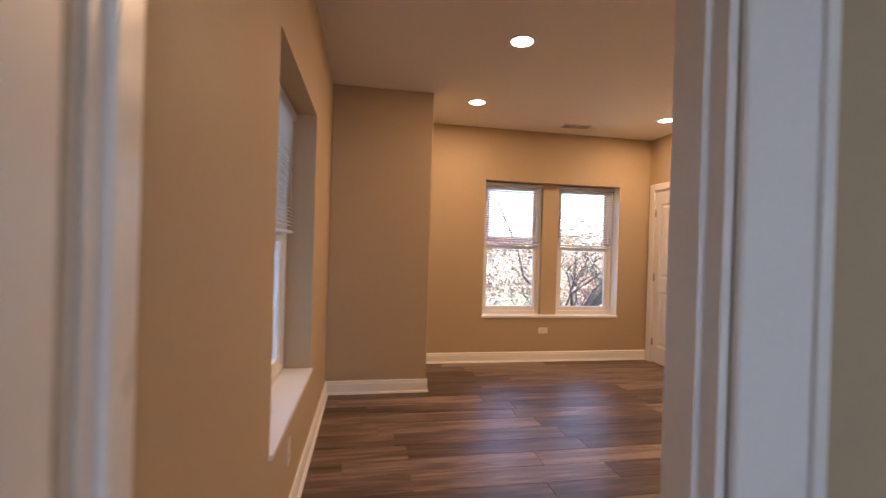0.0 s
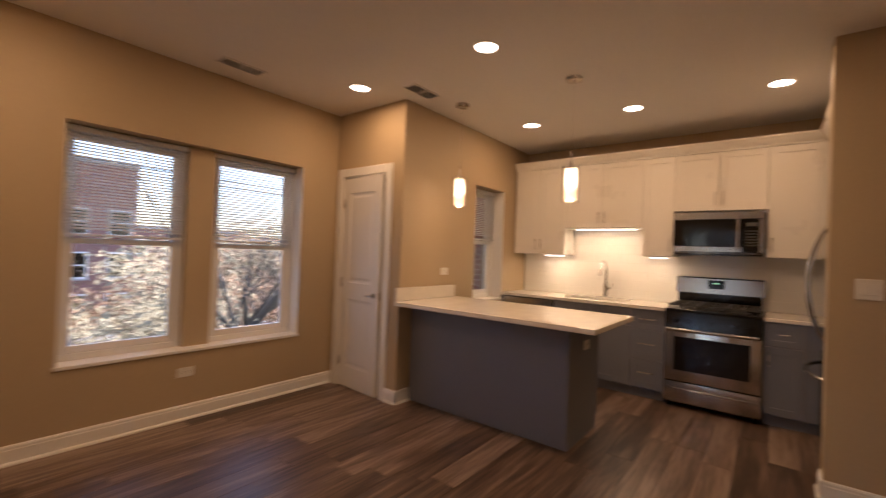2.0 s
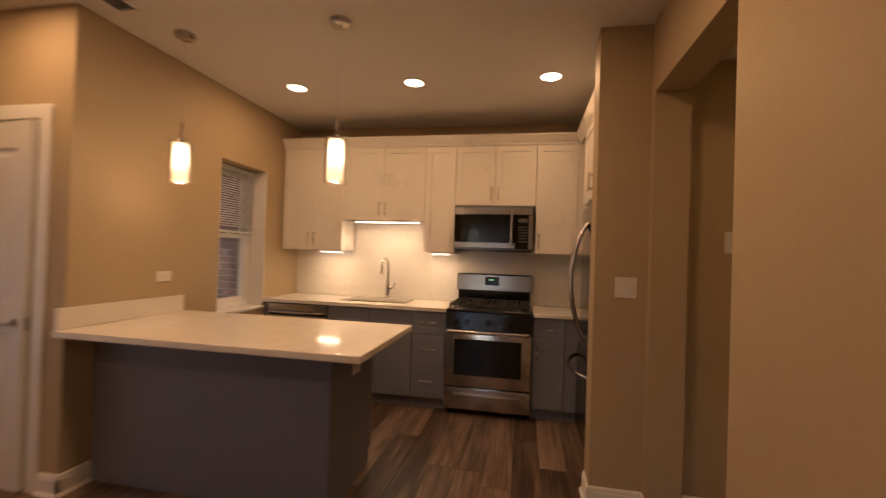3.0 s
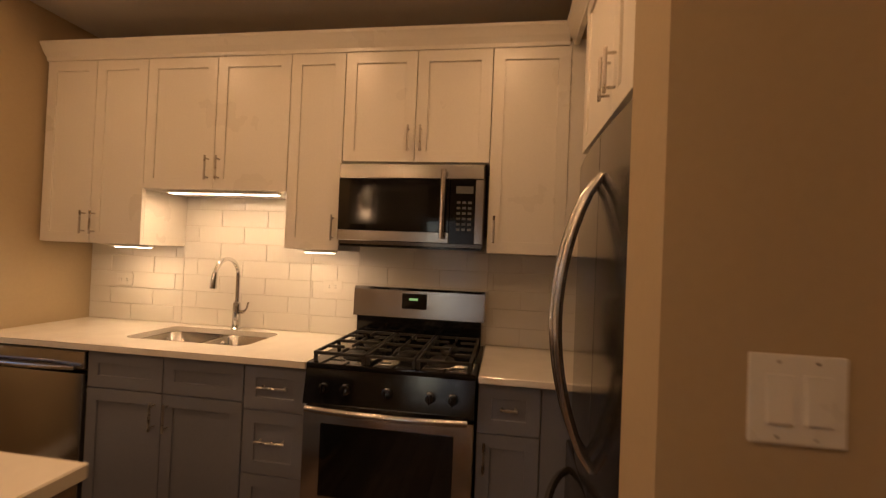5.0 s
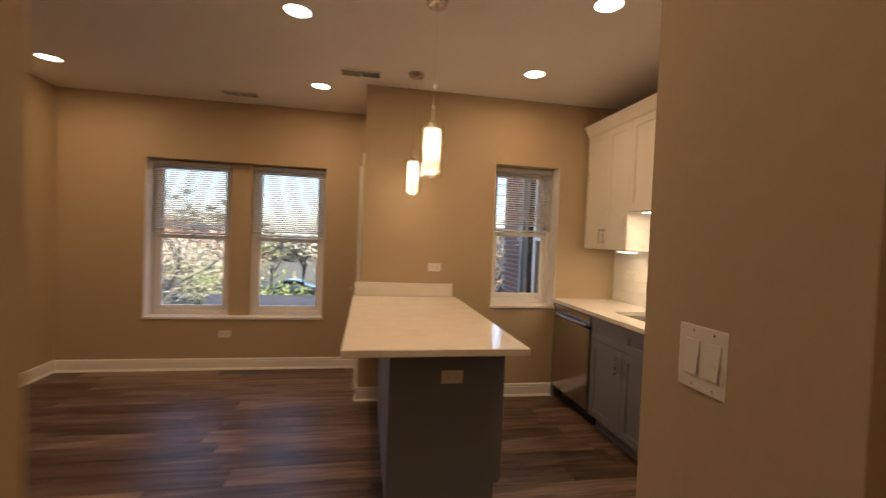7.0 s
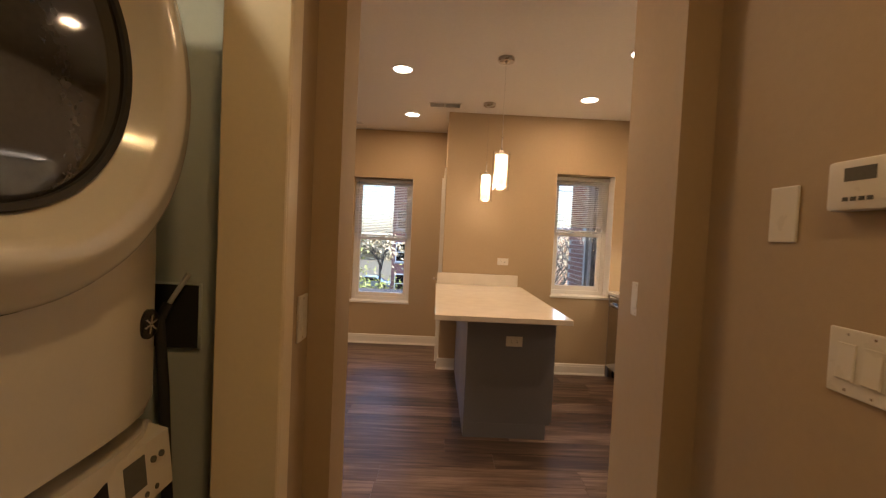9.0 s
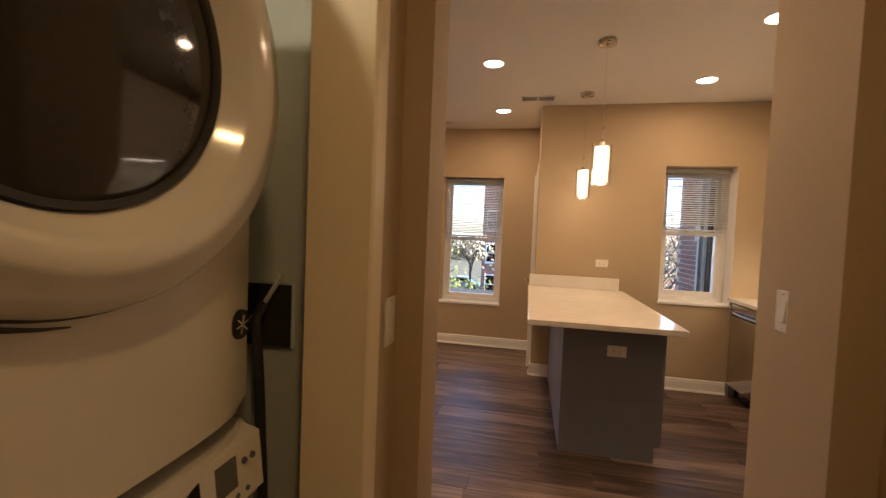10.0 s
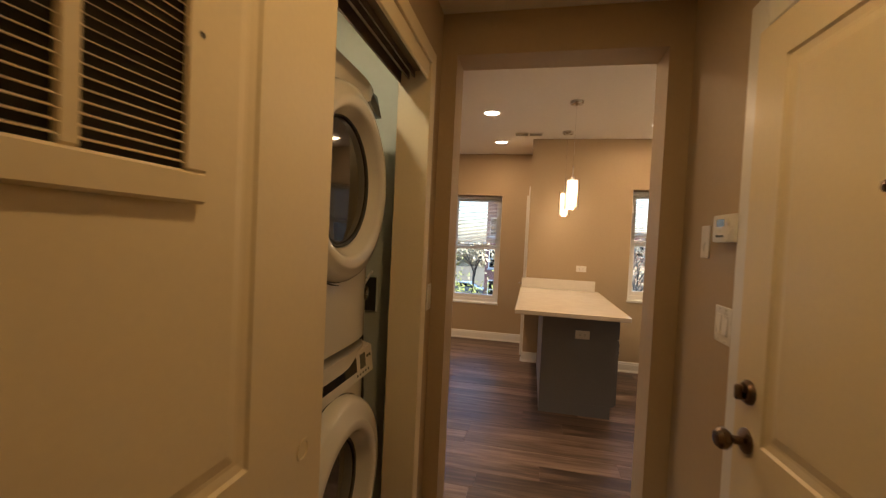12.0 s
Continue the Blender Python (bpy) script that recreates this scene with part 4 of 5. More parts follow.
bg = part("backguard", bm, M_STEEL, rg, "brushed steel control backguard")
part("clock_display", box(bm_new(), 0.285, 0.5655, 1.10, 0.425, 0.575, 1.185), M_GLASSBLK, bg, "black clock display")
part("clock_digits", box(bm_new(), 0.325, 0.5645, 1.148, 0.375, 0.5654, 1.160), M_GREEN, bg, "green clock digits")
for x in (0.04, RW - 0.04):
    for y in (0.08, 0.56):
        part("foot", rod(bm_new(), (x, y, 0), (x, y, 0.05), 0.018, sides=12), M_BLACK, rg)

# fridge in its alcove, looking north
fr = thing("refrigerator", "dark stainless french-door refrigerator in an alcove", "refrigerator", pose(5.49, 1.278, 0, 0, 0, FACE_N))
FW = 0.91
part("body", box(bm_new(), 0.004, 0.075, 0.03, FW - 0.004, 0.78, 1.755, 0.006), M_STEELV, fr)
for x0, x1, hx in ((0.003, FW / 2 - 0.0025, FW / 2 - 0.045), (FW / 2 + 0.0025, FW - 0.003, FW / 2 + 0.045)):
    bm = bm_new()
    pts = []
    for k in range(9):
        u = x0 + (x1 - x0) * k / 8
        pts.append((u, 0.022 * (2 * u / FW - 1) ** 2))
    lo = [[bm.verts.new((u, y, z)) for u, y in pts] + [bm.verts.new((u, 0.07, z)) for u, y in reversed(pts)] for z in (0.72, 1.775)]
    n = len(lo[0])
    for k in range(n):
        bm.faces.new((lo[0][k], lo[0][(k + 1) % n], lo[1][(k + 1) % n], lo[1][k]))
    bm.faces.new(list(reversed(lo[0])))
    bm.faces.new(lo[1])
    fd = part("fridge_door", bm, M_STEELV, fr, "dark brushed steel door", True)
    bm = tube(bm_new(), [(hx, 0.0 - 0.108 * math.sin(math.pi * k / 16) ** 0.7, 0.83 + 0.82 * k / 16) for k in range(17)], 0.0135, 14)
    part("handle", bm, M_STEEL, fd, "long bowed steel handle", True)
bm = box(bm_new(), 0.003, 0.004, 0.06, FW - 0.003, 0.07, 0.71, 0.01, 2)
fz = part("freezer_drawer", bm, M_STEELV, fr, "dark brushed steel freezer drawer", True)
bm = tube(bm_new(), [(0.09 + 0.73 * k / 16, -0.108 * math.sin(math.pi * k / 16) ** 0.7, 0.63) for k in range(17)], 0.0135, 14)
part("handle", bm, M_STEEL, fz, "bowed steel handle", True)
part("plinth", box(bm_new(), 0.02, 0.06, 0.0, FW - 0.02, 0.75, 0.0295), M_BLACK, fr)

# ---- peninsula ----
pn = thing("kitchen_peninsula", "grey panelled kitchen peninsula with cabinet doors", "cabinet", pose(4.545, 2.688, 0, 0, 0, FACE_E))
PL = 1.50
# local x runs north along the kitchen side, y runs west
part("body", box(bm_new(), 0.0185, 0.0005, 0.105, PL, 0.60, 0.877), M_GREYCAB, pn)
part("plinth", box(bm_new(), 0.0185, 0.05, 0.0, PL, 0.60, 0.1045), M_GREYCAB, pn)
bm = box(bm_new(), 0.0, 0.0, 0.105, 0.018, 0.618, 0.877, 0.001)
box(bm, 0.0, 0.03, 0.0, 0.018, 0.618, 0.105)
part("end_panel", bm, M_GREYCAB, pn)
part("back_panel", box(bm_new(), 0.0185, 0.6005, 0.0, PL, 0.618, 0.877, 0.001), M_GREYCAB, pn)
for k in range(3):
    a = 0.03 + k * 0.488
    door_front(pn, M_GREYCAB, a, a + 0.484, 0.112, 0.672, (a + 0.05, 0.58, 0.13), y=-0.021)
    door_front(pn, M_GREYCAB, a, a + 0.484, 0.676, 0.872, (a + 0.242, 0.785, 0.14, False, -0.021), "drawer_front", y=-0.021)
solid("worktop", slab_with_hole(bm_new(), 3.690, 2.437, 4.594, 4.187, 0.878, 0.915, None, 0.004), M_QUARTZ, "white speckled quartz peninsula worktop", "worktop", kind="")
solid("worktop_upstand", box(bm_new(), 3.70, 4.168, 0.9155, 4.556, 4.188, 1.035, 0.002), M_QUARTZ, "white quartz upstand against the wall", "upstand", kind="")


# ---- lamps ----
HALLC = (1.0, 0.57, 0.17)


def downlight(x, y, z=CEIL, watts=None, colour=WARM):
    top = thing("ceiling_downlight", "lit round recessed ceiling downlight with white trim", "light", pose(x, y, z), "ceiling downlights")
    part("trim_ring", lathe(bm_new(), [(0.088, -0.0005), (0.088, -0.004), (0.082, -0.007), (0.074, -0.007), (0.071, -0.003), (0.071, -0.0005)], None, 36), M_PLASTIC, top, "", True)
    part("lens", lathe(bm_new(), [(0.0705, -0.001), (0.0705, -0.0035), (0.05, -0.0045), (0, -0.005)], None, 36), M_LENS, top, "glowing warm lens", True)
    area_lamp("downlight_lamp", pose(x, y, z - 0.012), 0.13, 0, DOWN_W if watts is None else watts, colour, True)
    return top


for x, y in ((1.30, 3.11), (1.31, 4.33), (3.35, 1.81), (3.35, 3.10), (3.355, 4.35), (5.01, 3.59), (5.015, 2.60), (5.02, 1.567)):
    downlight(x, y, CEIL, DOWN_W * (0.72 if x > 4.5 else 1.0))
downlight(3.84, -0.35, HALL_CEIL, DOWN_W * 0.58, HALLC)
downlight(2.92, -0.05, HALL_CEIL, DOWN_W * 0.62, (1.0, 0.78, 0.44))


def pendant(x, y):
    """Canopy, cord, socket, opal inner shade and a clear outer cylinder held by three pins."""
    top = thing("pendant_lamp", "lit pendant lamp, opal cylinder in clear glass", "pendant lamp", pose(x, y, CEIL), "pendant lamps")
    part("canopy", lathe(bm_new(), [(0, -0.001), (0.06, -0.001), (0.06, -0.022), (0.056, -0.027), (0.008, -0.029), (0.006, -0.04), (0, -0.04)], None, 32), M_NICKEL, top, "satin nickel canopy", True)
    part("cord", rod(bm_new(), (0, 0, -0.04), (0, 0, -0.60), 0.0022, sides=8), M_CLEAR, top)
    part("socket", lathe(bm_new(), [(0, -0.56), (0.006, -0.56), (0.006, -0.65), (0.014, -0.66), (0.018, -0.675), (0.018, -0.70), (0, -0.70)], None, 20), M_NICKEL, top, "satin nickel socket", True)
    bm = lathe(bm_new(), [(0.012, -0.688), (0.040, -0.690), (0.044, -0.694), (0.044, -0.925), (0.041, -0.925), (0.041, -0.694), (0.012, -0.692)], None, 32, True)
    part("inner_shade", bm, M_SHADE, top, "glowing opal glass shade", True)
    bulb = part("bulb", lathe(bm_new(), [(0, -0.70), (0.013, -0.705), (0.014, -0.73), (0.026, -0.77), (0.028, -0.80), (0.02, -0.83), (0, -0.842)], None, 24), M_BULB, top, "glowing bulb", True)
    bm = lathe(bm_new(), [(0.0585, -0.672), (0.061, -0.672), (0.061, -0.945), (0.0585, -0.945)], None, 36, True)
    shell = part("outer_glass", bm, M_CLEAR, top, "clear glass cylinder", True)
    shell.visible_shadow = False
    for k in range(3):
        a = 2 * math.pi * k / 3 + 0.4
        part("pin", rod(bm_new(), (0.015 * math.cos(a), 0.015 * math.sin(a), -0.682), (0.072 * math.cos(a), 0.072 * math.sin(a), -0.682), 0.002, sides=8), M_CHROME, top)
    lamp = bpy.data.lights.new("pendant_bulb", "POINT")
    lamp.energy, lamp.color, lamp.shadow_soft_size = PEND_W, (1.0, 0.66, 0.36), 0.05
    glow = new("pendant_bulb", lamp)
    glow.location = (x, y, CEIL - 0.97)


pendant(4.12, 2.80)
pendant(4.13, 3.845)


# ---- vents, outlets, switches ----
def ceiling_vent(x, y, turn, label="white louvred ceiling air vent"):
    top = thing("ceiling_vent", label, "vent", pose(x, y, CEIL, 0, 0, turn), "ceiling vents")
    bm = bm_new()
    w, d = 0.165, 0.075
    for b in ((-w, -d, w, -d + 0.018), (-w, d - 0.018, w, d), (-w, -d + 0.018, -w + 0.018, d - 0.018), (w - 0.018, -d + 0.018, w, d - 0.018), (-0.008, -d + 0.018, 0.008, d - 0.018)):
        box(bm, b[0], b[1], -0.007, b[2], b[3], -0.0005, 0.002)
    part("frame", bm, M_PLASTIC, top)
    # no hole here: a thin dark sheet paints the shaded duct opening
    part("duct_shade", box(bm_new(), -w + 0.012, -d + 0.012, -0.0012, w - 0.012, d - 0.012, -0.0004), M_OPENING_SHADE, top)
    for k in range(8):
        y0 = -d + 0.027 + k * 0.0135
        bm = bm_new()
        extrude_profile(bm, [(y0, -0.0065), (y0 + 0.001, -0.0072), (y0 + 0.006, -0.0022), (y0 + 0.005, -0.0015)], -w + 0.018, w - 0.018)
        part("slat", bm, M_PLASTIC, top)


sd = thing("smoke_detector", "white round ceiling smoke detector", "smoke detector", pose(0.50, 2.70, CEIL))
part("base", lathe(bm_new(), [(0, -0.0005), (0.065, -0.0005), (0.065, -0.012), (0.06, -0.014), (0, -0.014)], None, 32), M_PLASTIC, sd, "", True)
part("cover", lathe(bm_new(), [(0.058, -0.0145), (0.054, -0.032), (0.03, -0.038), (0, -0.039)], None, 32), M_PLASTIC, sd, "", True)
ceiling_vent(2.576, 4.81, 0)
ceiling_vent(3.70, 3.965, 0)


def plate(m, gangs, kind_, label):
    """A wall plate with its screws, and per gang a rocker switch, a duplex outlet, or nothing."""
    w = 0.035 + 0.046 * (gangs - 1) / 2
    flat = kind_ == "outlet_flat"
    names = {"switch": "light_switch", "blank": "blank_wall_plate"}
    top = thing(names.get(kind_, "wall_outlet"), label, "switch" if kind_ == "switch" else "plate" if kind_ == "blank" else "outlet", m)
    hw, hh = (0.0585, 0.036) if flat else (w, 0.0585)
    part("cover", box(bm_new(), -hw, -0.006, -hh, hw, -0.0003, hh, 0.003, 2), M_PLASTIC, top)
    for g in range(gangs):
        x = (g - (gangs - 1) / 2) * 0.046
        if kind_ == "switch":
            bm = bm_new()
            box(bm, x - 0.0165, -0.0075, -0.033, x + 0.0165, -0.0055, 0.033, 0.001)
            extrude_profile(bm, [(-0.0072, 0.031), (-0.0115, -0.029), (-0.0105, -0.031), (-0.006, -0.031), (-0.006, 0.031)], x - 0.0145, x + 0.0145)
            part("rocker", bm, M_PLASTIC, top)
            for z in (-0.049, 0.049):
                part("screw", lathe(bm_new(), [(0.0028, 0.0), (0.0022, 0.001), (0, 0.0012)], pose(x, -0.006, z, 90), 8), M_NICKEL, top)
        elif kind_.startswith("outlet"):
            for s in (-1, 1):
                cx, cz = (s * 0.0195, 0) if flat else (x, s * 0.0195)
                face = part("socket_face", lathe(bm_new(), [(0.0165, 0), (0.0165, 0.0015), (0, 0.0018)], pose(cx, -0.0058, cz, 90), 20), M_PLASTIC, top)
                bm = bm_new()
                for q in (-1, 1):
                    dx, dz = (0, q * 0.006) if flat else (q * 0.006, 0.004)
                    sx, sz = (0.0045, 0.0014) if flat else (0.0014, 0.0045)
                    box(bm, cx + dx - sx, -0.0081, cz + dz - sz, cx + dx + sx, -0.0077, cz + dz + sz)
                part("slots", bm, M_OPENING_SHADE, face)
    return top


plate(pose(2.395, 5.12, 0.365, 0, 0, FACE_S), 1, "outlet_flat", "white wall outlet under the north windows")
plate(pose(4.39, 4.19, 1.175, 0, 0, FACE_S), 1, "outlet_flat", "white wall outlet above the peninsula upstand")
plate(pose(4.262, 2.688, 0.70, 0, 0, FACE_S), 1, "outlet_flat", "white outlet on the grey peninsula end panel")
plate(pose(-0.015, 2.42, 0.36, 0, 0, FACE_E), 1, "outlet", "white wall outlet under the west window")
plate(pose(6.138, 3.93, 1.17, 0, 0, FACE_W), 1, "outlet_flat", "white outlet on the tiled splashback")
plate(pose(6.138, 2.535, 1.195, 0, 0, FACE_W), 1, "outlet_flat", "white outlet on the tiled splashback near the range")
plate(pose(4.385, 1.157, 1.240, 0, 0, FACE_W), 2, "switch", "white double rocker switch by the kitchen")
plate(pose(4.412, 0.434, 1.243, 0, 0, FACE_W), 2, "switch", "white double rocker switch in the hall")
plate(pose(4.412, 0.617, 1.508, 0, 0, FACE_W), 1, "blank", "white blank plate in the hall")
plate(pose(3.345, 0.805, 1.205, 0, 0, FACE_E), 1, "switch", "white rocker switch beside the closet")
plate(pose(4.412, 0.443, 0.37, 0, 0, FACE_W), 1, "outlet", "white wall outlet low in the hall")

th = thing("thermostat", "white wall thermostat with small display", "thermostat", pose(4.412, 0.420, 1.550, 0, 0, FACE_W))
part("case", box(bm_new(), -0.075, -0.03, -0.044, 0.075, -0.0005, 0.044, 0.008, 2), M_PLASTIC, th, "", True)
part("display", box(bm_new(), -0.042, -0.0312, 0.006, 0.012, -0.0301, 0.029), M_LCD, th, "grey display")
part("dial", lathe(bm_new(), [(0.013, 0), (0.012, 0.003), (0, 0.004)], pose(0.036, -0.03, 0.018, 90), 20), M_PLASTIC, th)
for k in range(4):
    part("button", box(bm_new(), -0.042 + 0.014 * k, -0.0315, -0.028, -0.033 + 0.014 * k, -0.0299, -0.021), M_LCD, th)
part("button", box(bm_new(), 0.022, -0.0315, -0.028, 0.05, -0.0299, -0.018, 0.0004), M_PLASTIC, th)

# ---- laundry closet ----
def front_loader(name, label, z0, z1, m, washer):
    """A white front-loading machine, looking along -y locally: bowed front, round door with a deep rim, dark bowl glass."""
    w, depth = 0.686, 0.70
    top = thing(name, label, name.replace("_", " ").split()[-1], m)
    bm = bm_new()
    cols = 13
    lo, hi = [], []
    for z, row in ((z0, lo), (z1, hi)):
        for k in range(cols):
            u = k / (cols - 1)
            row.append(bm.verts.new((w * u, 0.045 * (2 * u - 1) ** 4, z)))
        row.append(bm.verts.new((w, depth, z)))
        row.append(bm.verts.new((0, depth, z)))
    n = len(lo)
    for k in range(n):
        bm.faces.new((lo[k], lo[(k + 1) % n], hi[(k + 1) % n], hi[k]))
    bm.faces.new(list(reversed(lo)))
    bm.faces.new(hi)
    bmesh.ops.bevel(bm, geom=[e for e in bm.edges if abs(e.verts[0].co.z - e.verts[1].co.z) < 1e-6], offset=0.014, segments=3, profile=0.5, affect="EDGES")
    part("cabinet_shell", bm, M_APPL, top, "", True)
    cz = z0 + (0.556 if not washer else 0.57)
    place = pose(w / 2, 0.0, cz, 90)
    inner = pose(w / 2 if washer else 0.327, 0.0, cz + (0 if washer else 0.006), 90)
    big = 0.325 if washer else 0.318
    bulge = 1.7 if washer else 1.35
    gl = 0.207 if not washer else 0.185
    rim = [(big, -0.02), (big + 0.003, 0.008), (big + 0.001, 0.014), (big - 0.010, 0.026), (big - 0.020, 0.0305), (gl + 0.075, 0.0345), (gl + 0.068, 0.0385), (gl + 0.060, 0.0400), (gl + 0.040, 0.0400), (gl + 0.032, 0.0375),
           (gl + 0.026, 0.032), (gl + 0.008, 0.012), (gl + 0.002, 0.006), (gl, 0.0), (gl, -0.02)]
    bm = lathe(bm_new(), [(r, h * bulge if h > 0.012 else h) for r, h in rim], place, 72)
    if not washer:
        for v in bm.verts:
            r_ = math.hypot(v.co.x - w / 2, v.co.z - cz)
            v.co.x -= 0.016 * max(0.0, min(1.0, (big - 0.02 - r_) / (big - 0.02 - gl - 0.03)))
    dr_ = part("door_ring", bm, M_APPL, top, "white round door ring", True)
    seal = [(gl + 0.006, 0.002), (gl + 0.004, 0.0105), (gl - 0.005, 0.0095), (gl - 0.006, 0.002)]
    part("gasket", lathe(bm_new(), seal, inner, 72), M_RUBBER, dr_, "dark gasket", True)
    dome = [(gl - 0.003, 0.003)] + [((gl - 0.003) * math.cos(radians(a)), 0.003 + 0.007 * math.sin(radians(a))) for a in range(10, 91, 10)]
    part("door_glass", lathe(bm_new(), dome, inner, 72), M_DRYERGLS, dr_, "smoked door glass", True)
    gap = [(big + 0.004, -0.004), (big + 0.0065, 0.0015), (big + 0.003, 0.002)]
    part("door_seam", lathe(bm_new(), gap, place, 72), M_RUBBER, dr_)
    if washer:
        bm = bm_new()
        extrude_profile(bm, [(-0.006, z1 - 0.118), (0.006, z1 - 0.015), (0.05, z1 - 0.004), (0.05, z1 - 0.118)], 0.012, w - 0.012)
        cp_ = part("control_panel", bm, M_APPL, top, "white sloped control panel")
        bm = bm_new()
        extrude_profile(bm, [(-0.0036, z1 - 0.085), (0.0028, z1 - 0.031), (0.006, z1 - 0.031), (-0.001, z1 - 0.085)], 0.19, 0.521)
        part("touch_strip", bm, M_GLASSBLK, cp_, "black touch strip")
        bm = bm_new()
        extrude_profile(bm, [(-0.0036, z1 - 0.085), (0.0028, z1 - 0.031), (0.006, z1 - 0.031), (-0.001, z1 - 0.085)], 0.555, 0.605)
        part("display", bm, M_LCD, cp_, "grey display")
        for k in range(5):
            x = 0.505 + 0.026 * k
            part("button", lathe(bm_new(), [(0.005, -0.004), (0.005, 0.002), (0, 0.003)], pose(x + 0.02, -0.004, z1 - 0.102, 84), 12), M_LCD, cp_)
        for k in range(2):
            part("button", lathe(bm_new(), [(0.006, -0.004), (0.006, 0.002), (0, 0.003)], pose(0.625 + 0.022 * k, 0.0, z1 - 0.05, 84), 12), M_LCD, cp_)
        part("drawer_seam", box(bm_new(), 0.02, -0.0072, z1 - 0.12, 0.19, -0.0052, z1 - 0.1182), M_RUBBER, cp_)
    else:
        sweep = [(w / 2 + (big + 0.012) * math.cos(radians(a)), -0.012, cz + (big + 0.012) * math.sin(radians(a))) for a in range(206, 267, 5)]
        part("door_grip", tube(bm_new(), sweep, 0.006, 10, [0.001 + 0.004 * math.sin(math.pi * k / (len(sweep) - 1)) for k in range(len(sweep))]), M_RUBBER, dr_, "dark finger grip", True)
        bdg = lathe(bm_new(), [(0.027, -0.004), (0.027, 0.003), (0.022, 0.005), (0, 0.005)], pose(w - 0.055, 0.02, z0 + 0.162, 90, 0, 0), 28)
        badge = part("badge", bdg, M_BLACK, top, "round dark badge with metal lines", True)
        bm = bm_new()
        for a in (20, 80, 140):
            ca, sa = 0.017 * math.cos(radians(a)), 0.017 * math.sin(radians(a))
            rod(bm, (w - 0.055 - ca, 0.0145, z0 + 0.162 - sa), (w - 0.055 + ca, 0.0145, z0 + 0.162 + sa), 0.0018, sides=6)
        part("badge_lines", bm, M_CHROME, badge)
        bm = bm_new()
        extrude_profile(bm, [(-0.001, z1 - 0.10), (0.02, z1 - 0.012), (0.05, z1 - 0.005), (0.05, z1 - 0.10)], 0.02, w - 0.02)
        part("control_panel", bm, M_GLASSBLK, top, "black top control panel")
    for x in (0.06, w - 0.06):
        for y in (0.08, depth - 0.08):
            if z0 < 0.1:
                part("foot", rod(bm_new(), (x, y, 0.0), (x, y, z0 + 0.01), 0.022, sides=12), M_RUBBER, top)
    return top


# they look east; local x runs north
AT = pose(3.185, -0.128, 0, 0, 0, FACE_E)
front_loader("washing_machine", "white front-loading washing machine under the dryer", 0.03, 1.05, AT, True)
front_loader("tumble_dryer", "white front-loading dryer stacked on the washer", 1.083, 2.04, AT, False)
solid("stacking_bracket", box(bm_new(), 2.50, -0.118, 1.0505, 3.12, 0.548, 1.0825, 0.002), M_RUBBER, "dark stacking bracket between washer and dryer", "bracket", kind="")

box_ = thing("laundry_supply_box", "grey recessed washer supply box with hoses", "supply box", pose(2.995, 0.779, 1.203, 0, 0, FACE_S))
part("frame", box(bm_new(), -0.117, -0.010, -0.082, 0.117, -0.0005, 0.082, 0.003), M_CLOSET, box_)
# flat dark plate in front of the frame, coloured as a shaded hollow
part("recess_shade", box(bm_new(), -0.112, -0.0115, -0.077, 0.112, -0.0105, 0.077), M_OPENING_SHADE, box_)
for x in (-0.05, 0.05):
    part("hose", tube(bm_new(), [(x, -0.03, 0.03), (x, -0.06, 0.0), (x + 0.02, -0.07, -0.15), (x + 0.03, -0.06, -0.45), (x, -0.05, -1.0)], 0.012, 10), M_RUBBER, box_, "", True)
cable = tube(bm_new(), [(3.09, 0.755, 1.31), (3.04, 0.745, 1.22), (2.98, 0.74, 1.16), (2.90, 0.735, 1.13), (2.80, 0.735, 0.9), (2.72, 0.74, 0.5)], 0.006, 8)
solid("power_cable", cable, M_PLASTIC, "pale power cable hanging behind the machines", "cable", kind="", smooth=True)

# ---- outside ----
GROUND = -5.0
bm = bm_new()
box(bm, -600, -600, GROUND - 0.5, 600, 900, GROUND)
solid("ground", bm, M_GRASS, "autumn lawn reaching the horizon", "ground")
solid("road", box(bm_new(), -60, 44, GROUND + 0.004, -0.6, 56, GROUND + 0.03), M_ASPHALT, "grey asphalt street", "road")
solid("parking_court", box(bm_new(), -26, 15.5, GROUND + 0.004, 30, 34.5, GROUND + 0.03), M_ASPHALT, "dark asphalt parking court", "road")
for y in (34.6, 42.2):
    solid("pavement", box(bm_new(), -60, y, GROUND + 0.004, 40 if y < 40 else -0.6, y + 1.5, GROUND + 0.12, 0.02), M_PAVE, "pale concrete pavement", "pavement")
solid("ground_west_yard", box(bm_new(), -14, 3.0, GROUND + 0.004, -1.6, 15.0, GROUND + 0.05), M_PAVE, "pale concrete yard", "ground")


